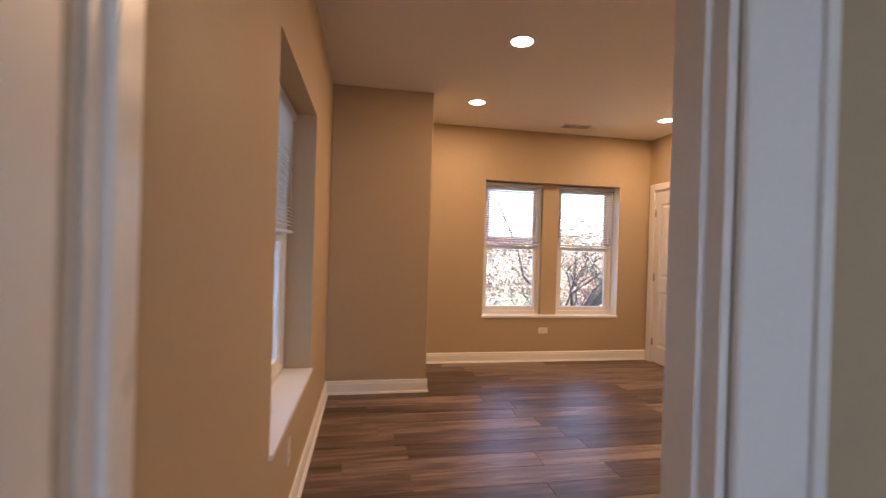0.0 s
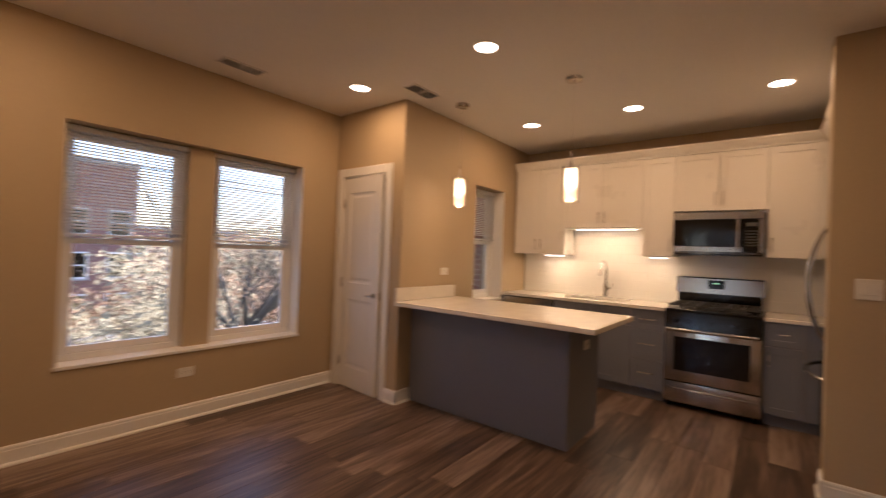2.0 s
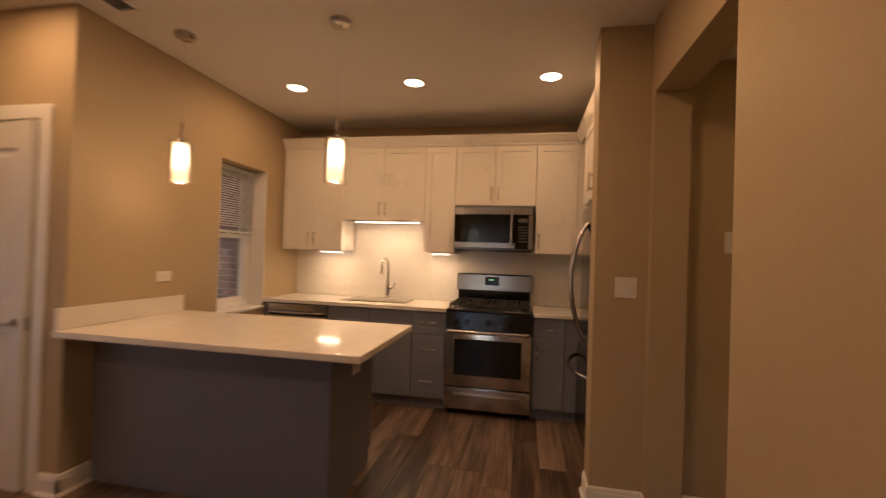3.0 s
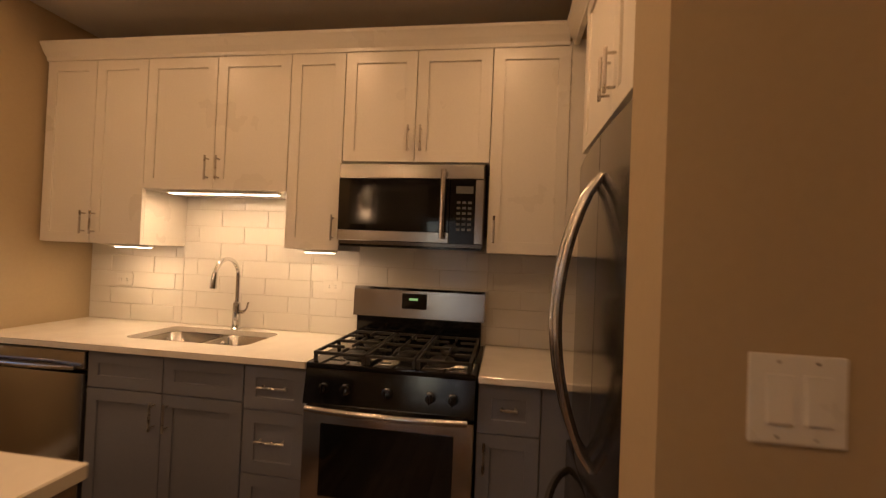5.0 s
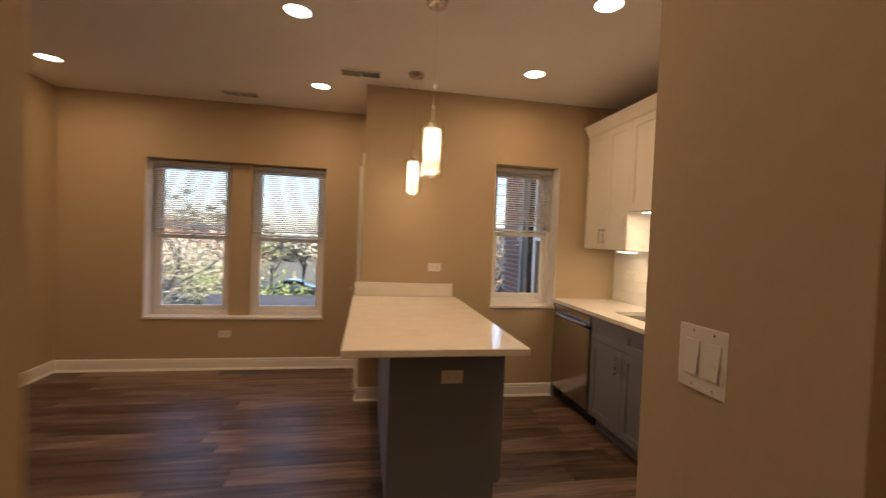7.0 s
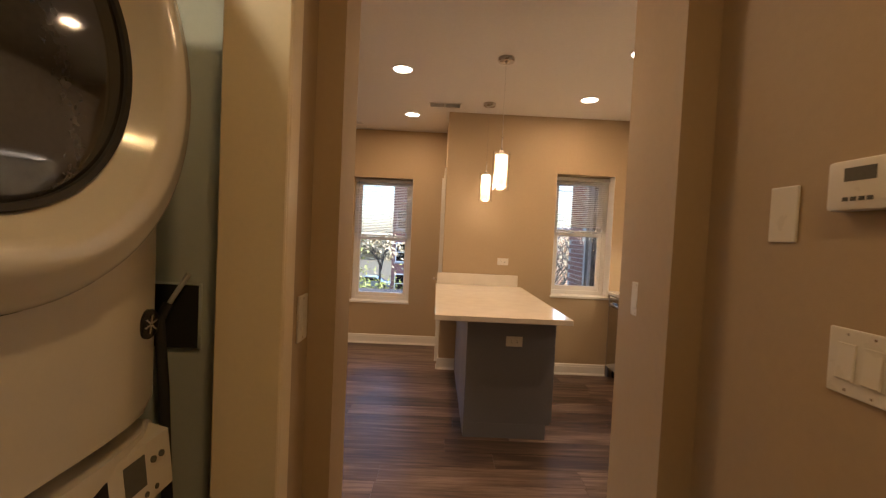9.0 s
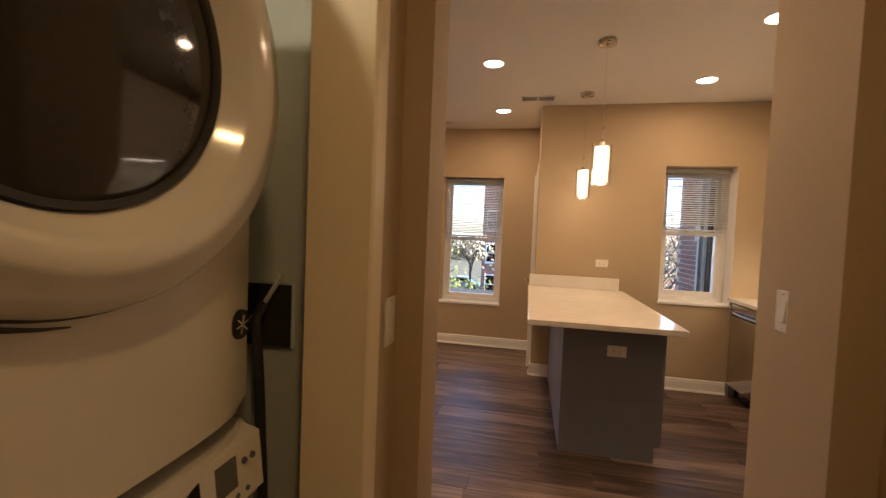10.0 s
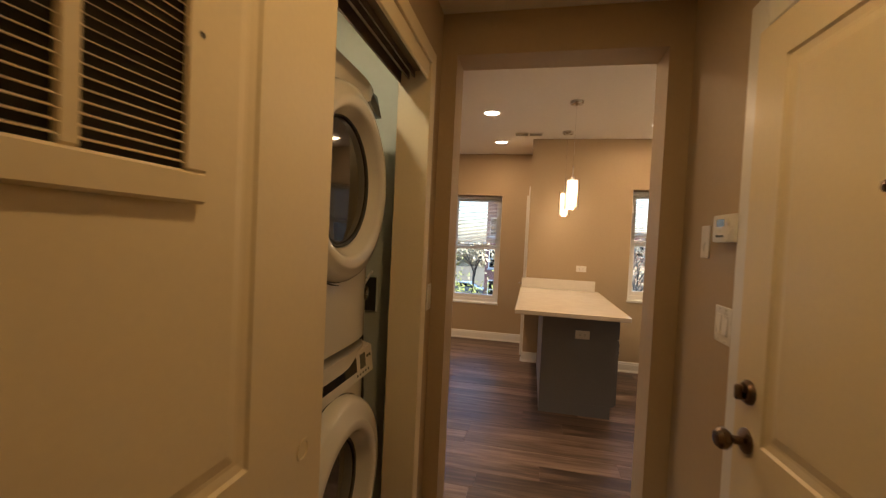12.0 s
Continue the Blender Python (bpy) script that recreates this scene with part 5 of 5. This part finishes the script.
def masonry(name, u_way, origin, normal, length, height, label, holes=(), near=True):
    """A brick wall face built brick by brick in running bond, with sunk mortar behind; holes: (u0, u1, z0, z1)."""
    wall = thing(name, label, "brick wall", Matrix.Translation(origin), "", "structure")
    u, nrm = Vector(u_way), Vector(normal)
    frame_ = Matrix((( u.x, -nrm.x, 0, 0), (u.y, -nrm.y, 0, 0), (0, 0, 1, 0), (0, 0, 0, 1)))
    bm = bm_new()
    cuts = sorted({0, length, *(h_[0] for h_ in holes), *(h_[1] for h_ in holes)})
    for a, b in zip(cuts, cuts[1:]):
        gaps = sorted((h_[2], h_[3]) for h_ in holes if h_[0] <= a and b <= h_[1])
        z = 0.0
        for g0, g1 in (*gaps, (height, height)):
            if g0 - z > 1e-4:
                box(bm, a, 0.008, z, b, 0.2, g0)
            z = g1
    bmesh.ops.transform(bm, matrix=frame_, verts=bm.verts)
    part("mortar", bm, M_MORTAR, wall)
    bm = box(bm_new(), 0, 0, 0, 0.20, 0.05, 0.064, 0.003)
    bmesh.ops.transform(bm, matrix=frame_, verts=bm.verts)
    whole = finish(bm, "brick", M_BRICK)
    bm = box(bm_new(), 0, 0, 0, 0.095, 0.05, 0.064, 0.003)
    bmesh.ops.transform(bm, matrix=frame_, verts=bm.verts)
    half = finish(bm, "brick", M_BRICK)
    return wall, u, whole, half


# the brick wing of the same house beside the kitchen window
WING_Z = -1.2
wing, u_, whole_, half_ = masonry("brick_wing", (0, 1, 0), (6.10, 4.55, WING_Z), (-1, 0, 0), 2.85, 5.2, "red-brown brick house wing beside the kitchen", [(1.0, 2.02, 1.4, 3.75)])
count = 0
for r in range(26):
    z = 0.72 + r * 0.074
    k = 0
    y = -0.0 if r % 2 else -0.105
    while y < 2.85:
        a, b, mesh = y, y + 0.20, whole_
        if a < 0:
            a, b, mesh = 0.0, 0.095, half_
        clear = not (z + 0.06 > 1.4 and z < 3.75 and b > 1.0 and a < 2.02)
        if not clear and a < 1.0 - 0.095 and z + 0.06 > 1.4:
            b, mesh, clear = a + 0.095, half_, True
        if not clear and b > 2.02 + 0.095:
            a, mesh, clear = b - 0.095, half_, True
        if clear and b <= 2.86 and count < 300:
            ob = new("brick", mesh)
            ob.parent, ob.location = wing, (random.uniform(-0.0015, 0.0015), a + 0.002, z)
            count += 1
        y += 0.21
bm = bm_new()
for r in list(range(0, 9)) + list(range(36, 70)):
    z = 0.72 + (r - 10) * 0.074 if r < 9 else 0.72 + (r - 10) * 0.074
    if z < 0:
        continue
    y = 0.0 if r % 2 else 0.105
    while y + 0.2 <= 2.86:
        if not (z + 0.06 > 1.4 and z < 3.75 and y + 0.2 > 1.0 and y < 2.02):
            box(bm, 0, y, z, 0.05, y + 0.2, z + 0.064)
        y += 0.21
tagged(part("upper_bricks", bm, M_BRICK, wing), kind="stuff")
win = thing("window_6", "dark tall porch window with white frame in the brick wing", "window", pose(6.10, 6.57, WING_Z + 1.4, 0, 0, FACE_W), "", "structure")
bm = bm_new()
for b in ((0, 0, 0.015, 2.35), (0.96, 0, 1.02, 2.35), (0.015, 0, 0.96, 0.05), (0.015, 2.25, 0.96, 2.35), (0.33, 0.05, 0.40, 2.25), (0.40, 1.25, 0.96, 1.31)):
    box(bm, b[0], 0.06, b[1], b[2], 0.14, b[3], 0.004)
part("window_frame", bm, M_VINYL, win)
part("pane", box(bm_new(), 0.014, 0.105, 0.045, 0.965, 0.11, 2.255), M_GLASSBLK, win, "dark glass pane")

# the clad bay of the same house beyond the west window
bay = thing("clad_bay", "blue-grey vertically clad house bay", "bay", pose(-1.05, 4.75, GROUND), "", "structure")
part("wall", box(bm_new(), 0.012, 0.012, 0, 0.735, 2.2, 9.0), M_SIDING, bay)
for k in range(5):
    part("board", box(bm_new(), 0.012 + 0.146 * k, 0.0, 0, 0.012 + 0.146 * k + 0.135, 0.0115, 9.0, 0.003), M_SIDING, bay)
for k in range(8):
    part("board", box(bm_new(), 0.0, 0.02 + 0.146 * k, 0, 0.0115, 0.155 + 0.146 * k, 9.0, 0.003), M_SIDING, bay)


def far_house(x0, y0, x1, y1, z_top, rows, cols, mat, label, name="apartment_building", first=None, row_z=None):
    """A block of flats: walls, parapet, flat roof, and sash windows with sills on its south and west faces."""
    house = thing(name, label, "building", pose(x0, y0, GROUND), "", "structure")
    w, d, hgt = x1 - x0, y1 - y0, z_top - GROUND
    part("wall", box(bm_new(), 0, 0, 0, w, d, hgt), mat, house)
    bm = box(bm_new(), -0.1, -0.1, hgt + 0.002, w + 0.1, d + 0.1, hgt + 0.35, 0.03)
    part("parapet", bm, M_PAVE, house)
    for z in row_z:
        for c in range(cols):
            cx = (first or 1.0) + c * (w - 2 * (first or 1.0)) / max(1, cols - 1)
            zz = z - GROUND
            bm = bm_new()
            for b in ((-0.68, -0.9, -0.60, 0.9), (0.60, -0.9, 0.68, 0.9), (-0.60, -0.9, 0.60, -0.80), (-0.60, 0.80, 0.60, 0.9), (-0.60, -0.04, 0.60, 0.04)):
                box(bm, cx + b[0], -0.05, zz + b[1], cx + b[2], 0.02, zz + b[3])
            fw = part("window", bm, M_VINYL, house)
            part("pane", box(bm_new(), cx - 0.6, -0.02, zz - 0.8, cx + 0.6, -0.005, zz + 0.8), M_GLASSBLK, fw)
            part("sill", box(bm_new(), cx - 0.78, -0.12, zz - 1.02, cx + 0.78, 0.02, zz - 0.905), M_PAVE, fw)
    return house


far_house(-0.35, 38, 11.3, 50, 6.6, 3, 5, M_FARBRICK, "three-storey red brick apartment building", first=1.0, row_z=(2.6, -0.35, -3.2))
far_house(17, 62, 30, 74, 3.0, 2, 4, M_FARBRICK, "distant low red brick apartment building", first=1.5, row_z=(0.8, -2.2))
far_house(36, 56, 50, 70, 2.2, 2, 4, M_PAVE, "distant pale apartment building", first=1.5, row_z=(0.2, -2.6))
far_house(-34, 64, -16, 76, 1.6, 2, 5, M_FARBRICK, "distant low brick building across the street", first=1.8, row_z=(-0.6, -3.2))


# unseen house, added only to cut the daylight at the west window
far_house(-16, -12, -4.4, 3.2, 7.6, 3, 4, M_SIDING, "unseen dark blue-grey house added to block west daylight", "west_light_blocker", first=1.4, row_z=(4.4, 1.4, -1.6))


def shed(x0, y0, x1, y1, eaves, ridge):
    """A low boarded outbuilding with a shallow gabled roof that runs east-west."""
    top = thing("garden_shed", "low dark-roofed boarded outbuilding in the yard", "shed", pose(x0, y0, GROUND), "", "structure")
    w, d = x1 - x0, y1 - y0
    part("wall", box(bm_new(), 0.02, 0.02, 0, w - 0.02, d - 0.02, eaves - GROUND - 0.002), M_SIDING, top)
    for k in range(int(w / 0.2)):
        part("board", box(bm_new(), 0.02 + 0.2 * k, 0.0, 0, 0.205 + 0.2 * k, 0.0195, eaves - GROUND - 0.01, 0.003), M_SIDING, top)
    bm = bm_new()
    e, r = eaves - GROUND, ridge - GROUND
    extrude_profile(bm, [(-0.25, e), (-0.25, e + 0.08), (d / 2, r + 0.08), (d + 0.25, e + 0.08), (d + 0.25, e), (d / 2, r)], -0.2, w + 0.2)
    part("roof", bm, M_ROOF, top, "dark shingled roof")


shed(-0.2, 11.5, 2.9, 14.6, -1.25, -0.45)


def limbs(bm, start, way, length, r, depth, rng, tips):
    """A branch of bent, tapering segments that forks into thinner ones."""
    pts, radii = [start], [r]
    p, d = start.copy(), way.copy()
    steps = 4
    for k in range(steps):
        d = (d + Vector((rng.uniform(-0.22, 0.22), rng.uniform(-0.22, 0.22), rng.uniform(-0.08, 0.16)))).normalized()
        p = p + d * length / steps
        pts.append(p.copy())
        radii.append(r * (1 - 0.5 * (k + 1) / steps))
    tube(bm, pts, r, 5 if depth < 3 else 7, radii)
    tips.append(p.copy())
    if depth <= 0:
        return
    for k in range(rng.randint(3, 4)):
        at = pts[rng.randint(1, steps)]
        side = Vector((rng.uniform(-1, 1), rng.uniform(-1, 1), rng.uniform(0.05, 0.8))).normalized()
        limbs(bm, at.copy(), (d * 0.5 + side * 0.8).normalized(), length * rng.uniform(0.55, 0.78), radii[2] * 0.62, depth - 1, rng, tips)


def leaf_cloud(centres, spread, count_, size, rng):
    verts, faces = [], []
    for _ in range(count_):
        c = rng.choice(centres) + Vector((rng.gauss(0, spread), rng.gauss(0, spread), rng.gauss(0, spread * 0.7)))
        a = Vector((rng.uniform(-1, 1), rng.uniform(-1, 1), rng.uniform(-1, 1))).normalized() * size * rng.uniform(0.6, 1.4)
        b = a.orthogonal().normalized() * size * rng.uniform(0.3, 0.6)
        n = len(verts)
        verts += [c - a, c + b, c + a * 1.1, c - b]
        faces.append((n, n + 1, n + 2, n + 3))
    me = bpy.data.meshes.new("leaves")
    me.from_pydata([tuple(v) for v in verts], [], faces)
    return me


def tree(x, y, height, seed, label, leaf=None, leaves=0, size=0.07, r=0.16, fork=0.35, depth=3):
    rng = random.Random(seed)
    top = thing("tree", label, "tree", pose(x, y, GROUND), "trees outside")
    bm, tips = bm_new(), []
    trunk = [Vector((0, 0, 0)), Vector((rng.uniform(-0.1, 0.1), rng.uniform(-0.1, 0.1), height * fork * 0.5)), Vector((rng.uniform(-0.2, 0.2), rng.uniform(-0.2, 0.2), height * fork))]
    tube(bm, trunk, r, 9, [r * 1.25, r, r * 0.85])
    part("trunk", bm, M_BARK, top, "", True)
    bm = bm_new()
    for k in range(5):
        a = 2 * math.pi * (k + rng.random() * 0.5) / 5
        limbs(bm, trunk[-1] - Vector((0, 0, rng.uniform(0, height * fork * 0.35))), Vector((math.cos(a) * 0.55, math.sin(a) * 0.55, 0.85)).normalized(), height * rng.uniform(0.26, 0.36), r * 0.5, depth, rng, tips)
    part("crown", bm, M_BARK, top, "bare grey branches")
    if leaf:
        me = leaf_cloud(tips, 0.22, leaves, size, rng)
        me.materials.append(leaf)
        ob = new("leaves", me)
        ob.parent = top
        tagged(ob, kind="stuff")
    return top


tree(7.6, 14.2, 9.5, 3, "bare dark forked tree close to the house", M_LEAFT, 500, 0.05, 0.2, 0.4)
tree(-3.2, 15.0, 9.0, 8, "bare pale tree with few tan leaves", M_LEAFT, 1500, 0.06, 0.13, 0.3)
tree(-7.5, 21.0, 10, 12, "tree with thinning rust leaves", M_LEAFO, 3000, 0.07, 0.16, 0.3)
tree(-1.9, 41.4, 8.0, 15, "bare grey tree by the street", None, 0, 0.06, 0.13, 0.4, 2)
tree(-4.6, 41.4, 7.5, 16, "bare grey tree by the street", None, 0, 0.06, 0.12, 0.4, 2)
tree(12.5, 25.0, 9.0, 18, "broad tree with yellow-brown leaves", M_LEAFT, 6000, 0.09, 0.16, 0.25)
tree(17.5, 30.0, 9.0, 21, "broad tree with rust-red leaves", M_LEAFO, 6000, 0.1, 0.16, 0.25)
tree(5.0, 22.0, 6.5, 22, "small tree with rust leaves", M_LEAFO, 5000, 0.08, 0.1, 0.2, 2)
tree(23.0, 24.0, 10, 27, "bare grey tree beyond the court", M_LEAFT, 3000, 0.1, 0.17, 0.3)
tree(-9.0, 9.5, 9, 31, "bare pale tree in the west yard", M_LEAFT, 1500, 0.06, 0.15, 0.3)
tree(28.0, 33.0, 10, 33, "broad tree with thin tan leaves", M_LEAFT, 6000, 0.12, 0.17, 0.25)
tree(-14.0, 28.0, 9, 35, "broad tree with thin tan leaves", M_LEAFT, 4000, 0.1, 0.15, 0.3)


def shrub(x, y, z, rx, rz, mat, label, seed, count_=2600, size=0.07):
    rng = random.Random(seed)
    top = thing("shrub", label, "shrub", pose(x, y, z), "shrubs outside")
    bm, tips = bm_new(), []
    for k in range(9):
        a = 2 * math.pi * k / 9
        limbs(bm, Vector((0, 0, 0)), Vector((math.cos(a) * rx / rz, math.sin(a) * rx / rz, 1)).normalized(), rz * rng.uniform(0.6, 0.95), 0.03, 1, rng, tips)
    part("stems", bm, M_BARK, top)
    me = leaf_cloud(tips, rx * 0.22, count_, size, rng)
    me.materials.append(mat)
    ob = new("leaves", me)
    ob.parent = top
    tagged(ob, kind="stuff")


shrub(0.6, 16.5, GROUND, 1.9, 4.2, M_LEAFY, "yellow-green leafy shrub by the court", 41)
shrub(-5.2, 24.0, GROUND, 2.6, 5.4, M_LEAFT, "tall tan shrub beyond the shed", 54, 4500, 0.1)
shrub(-6.5, 31.0, GROUND, 2.4, 5.0, M_LEAFO, "rust-leaved shrub at the far side of the court", 55, 3500, 0.1)
shrub(9.5, 12.5, GROUND, 1.8, 3.2, M_LEAFY, "yellow-green leafy shrub beside the bare tree", 42, 2200)
shrub(6.0, 17.0, GROUND, 2.2, 4.6, M_LEAFT, "tall tan leafy shrub among trees", 43, 4000, 0.09)
shrub(11.0, 19.5, GROUND, 2.6, 5.0, M_LEAFO, "tall shrub with rust-coloured leaves", 44, 4500, 0.1)
shrub(8.2, 21.5, GROUND, 2.6, 4.4, M_LEAFT, "broad tan leafy shrub beyond the court", 51, 4500, 0.1)
shrub(10.0, 26.0, GROUND, 3.0, 5.0, M_LEAFO, "broad rust-leaved shrub beyond the court", 52, 4500, 0.11)
shrub(13.5, 15.5, GROUND, 2.4, 4.2, M_LEAFT, "tan leafy shrub near the tree", 53, 4000, 0.09)
shrub(15.0, 18.0, GROUND, 2.4, 4.4, M_LEAFD, "dense dark evergreen garden shrub", 45, 4500, 0.1)
shrub(-5.5, 13.5, GROUND, 2.0, 3.6, M_LEAFT, "tangled shrub with tan leaves", 46, 3000)
shrub(-2.0, 19.0, GROUND, 2.0, 3.8, M_LEAFD, "dark green shrub beside the court", 47, 3500)
shrub(-7.0, 5.6, GROUND, 1.8, 3.4, M_LEAFD, "dark green shrub in the west yard", 48, 2500)

rng = random.Random(77)
verts, faces = [], []
for _ in range(26000):
    x = rng.uniform(-150, 190)
    y = 95 + rng.uniform(0, 26)
    z = GROUND + abs(rng.gauss(0, 1)) * (3.2 + 2.0 * math.sin(x * 0.13) + 1.2 * math.sin(x * 0.041 + 1))
    s = rng.uniform(0.4, 1.0)
    n = len(verts)
    verts += [(x - s, y, z), (x, y + rng.uniform(-s, s), z - s * 0.7), (x + s, y, z + rng.uniform(-0.3, 0.3)), (x, y + rng.uniform(-s, s), z + s * 0.7)]
    faces.append((n, n + 1, n + 2, n + 3))
me = bpy.data.meshes.new("distant_woods")
me.from_pydata(verts, [], faces)
me.materials.append(M_LEAFT)
tagged(new("distant_woods", me), "far belt of brown autumn woods", "woods", "", "stuff")


def car(x, y, turn, mat, label):
    top = thing("parked_car", label, "car", pose(x, y, GROUND + 0.03, 0, 0, turn), "parked cars")
    bm = bm_new()
    extrude_profile(bm, [(-2.2, 0.30), (-2.2, 0.72), (-1.3, 0.86), (-0.6, 1.38), (0.9, 1.42), (1.7, 0.95), (2.2, 0.88), (2.25, 0.35)], -0.86, 0.86)
    bmesh.ops.bevel(bm, geom=list(bm.edges), offset=0.05, segments=2, affect="EDGES")
    part("body", bm, mat, top, "", True)
    for s in (-1, 1):
        bm = bm_new()
        a = [bm.verts.new((s * 0.866, *c)) for c in ((-1.15, 0.90), (-0.55, 1.30), (0.85, 1.33), (1.45, 0.96))]
        b = [bm.verts.new((s * 0.858, *c)) for c in ((-1.15, 0.90), (-0.55, 1.30), (0.85, 1.33), (1.45, 0.96))]
        bm.faces.new(a), bm.faces.new(b)
        for k in range(4):
            bm.faces.new((a[k], a[(k + 1) % 4], b[(k + 1) % 4], b[k]))
        part("side_window", bm, M_GLASSBLK, top)
        for y_ in (-1.35, 1.4):
            wheel = part("wheel", rod(bm_new(), (s * 0.62, y_, 0.31), (s * 0.875, y_, 0.31), 0.32, sides=24), M_RUBBER, top)
            part("rim", rod(bm_new(), (s * 0.80, y_, 0.31), (s * 0.885, y_, 0.31), 0.20, sides=16), M_STEEL, wheel)


car(-3.4, 47.0, 86, M_CAR, "silver parked car by the street")
car(-9.0, 47.2, 91, M_CARD, "dark parked car by the street")
car(-3.6, 26.0, 20, M_CARD, "dark parked car in the court")
car(-8.4, 30.0, 15, M_CAR, "silver parked car in the court")
car(10.2, 30.5, 5, M_CARD, "dark parked car in the court")
for z, dy in ((-1.1, 0.0), (3.0, 6.0), (3.3, 6.2)):
    pts = [(-30 + 5 * k, 12.0 + dy + 0.16 * k, z + 0.9 - 0.25 * k * (1 if dy == 0 else 0.1) + 0.006 * (k - 6) ** 2) for k in range(13)]
    solid("overhead_cable", tube(bm_new(), pts, 0.015, 6), M_RUBBER, "dark overhead cable across the yard", "cable", kind="")

# ---- splashback tiles ----
TH, TW, GAP = 0.1016, 0.305, 0.0025
splash = thing("tile_splashback", "white glazed tile splashback in running bond", "splashback", pose(6.15, 4.188, 0.916, 0, 0, FACE_W), "", "structure")
bm = bm_new()
for a, b, t in ((0.0, 0.668, 0.478), (0.668, 1.511, 0.788), (1.511, 1.806, 0.49), (1.806, 2.56, 0.60), (2.56, 3.20, 0.508)):
    box(bm, a, -0.006, -0.001 if a != 1.806 else -0.2, b, -0.0005, t)
part("grout", bm, M_GROUT, splash)
tile_mesh = {}


def tile(u0, u1, z0, z1):
    w, hgt = round(u1 - u0, 4), round(z1 - z0, 4)
    if (w, hgt) not in tile_mesh:
        tile_mesh[w, hgt] = finish(box(bm_new(), 0, -0.011, 0, w, -0.0035, hgt, 0.0012), "tile", M_TILE)
    ob = new("tile", tile_mesh[w, hgt])
    ob.parent, ob.location = splash, (u0, random.uniform(-0.0003, 0.0003), z0)


def top_at(u):
    return 0.478 if u < 0.667 else 0.788 if u < 1.51 else 0.49 if u < 1.80 else 0.60 if u < 2.555 else 0.508


for r in range(-2, 8):
    z0 = r * TH + 0.001
    u = -0.5 * TW * (r % 2)
    while u < 3.2:
        edges = sorted({max(u, 0.0), min(u + TW, 3.2), *(c for c in (0.668, 1.511, 1.806, 2.56) if u < c < u + TW)})
        for a, b in zip(edges, edges[1:]):
            t = top_at((a + b) / 2)
            low = -0.2 if 1.806 <= a < 2.56 else 0.0
            if z0 >= low - 1e-6 and t - z0 > 0.012 and b - a > 0.012:
                tile(a + GAP / 2, b - GAP / 2, z0 + GAP / 2, min(z0 + TH, t) - GAP / 2)
        u += TW

# ---- floor planks, running east-west ----
PW, PLEN = 0.178, 1.22
plank_mesh = {}
for r in range(-13, 30):
    y0 = 1.045 + (r - 1) * PW
    if y0 + PW < -2.25 or y0 > 5.12:
        continue
    hall = y0 + PW <= 0.95
    spans = [(3.345, 4.42)] if y0 + PW < 0.80 else [(-0.015, 6.15)]
    if y0 > 4.30:
        spans = [(0.872, 3.753)]
    for s0, s1 in spans:
        x = s0 - random.uniform(0.1, 1.1)
        while x < s1:
            a, b = max(x, s0), min(x + PLEN, s1)
            if b - a > 0.02:
                c, d = y0, min(y0 + PW, 5.12)
                key = (round(b - a, 3), round(d - c, 3))
                if key not in plank_mesh:
                    plank_mesh[key] = finish(box(bm_new(), 0.0006, 0.0006, -0.007, key[0] - 0.0006, key[1] - 0.0006, 0.0, 0.0012), "plank", M_PLANK)
                ob = new("plank", plank_mesh[key])
                ob.parent, ob.location = floor, (a, c, 0)
            x += PLEN
bm = bm_new()
for r in range(-25, 0):
    y0 = 0.85 + (r + 0) * PW
    if y0 > -3.2:
        box(bm, -0.015, y0 + 0.0006, -0.007, 2.23, y0 + PW - 0.0006, -0.0002)
tagged(part("bedroom_planks", bm, M_PLANK, floor), kind="stuff")
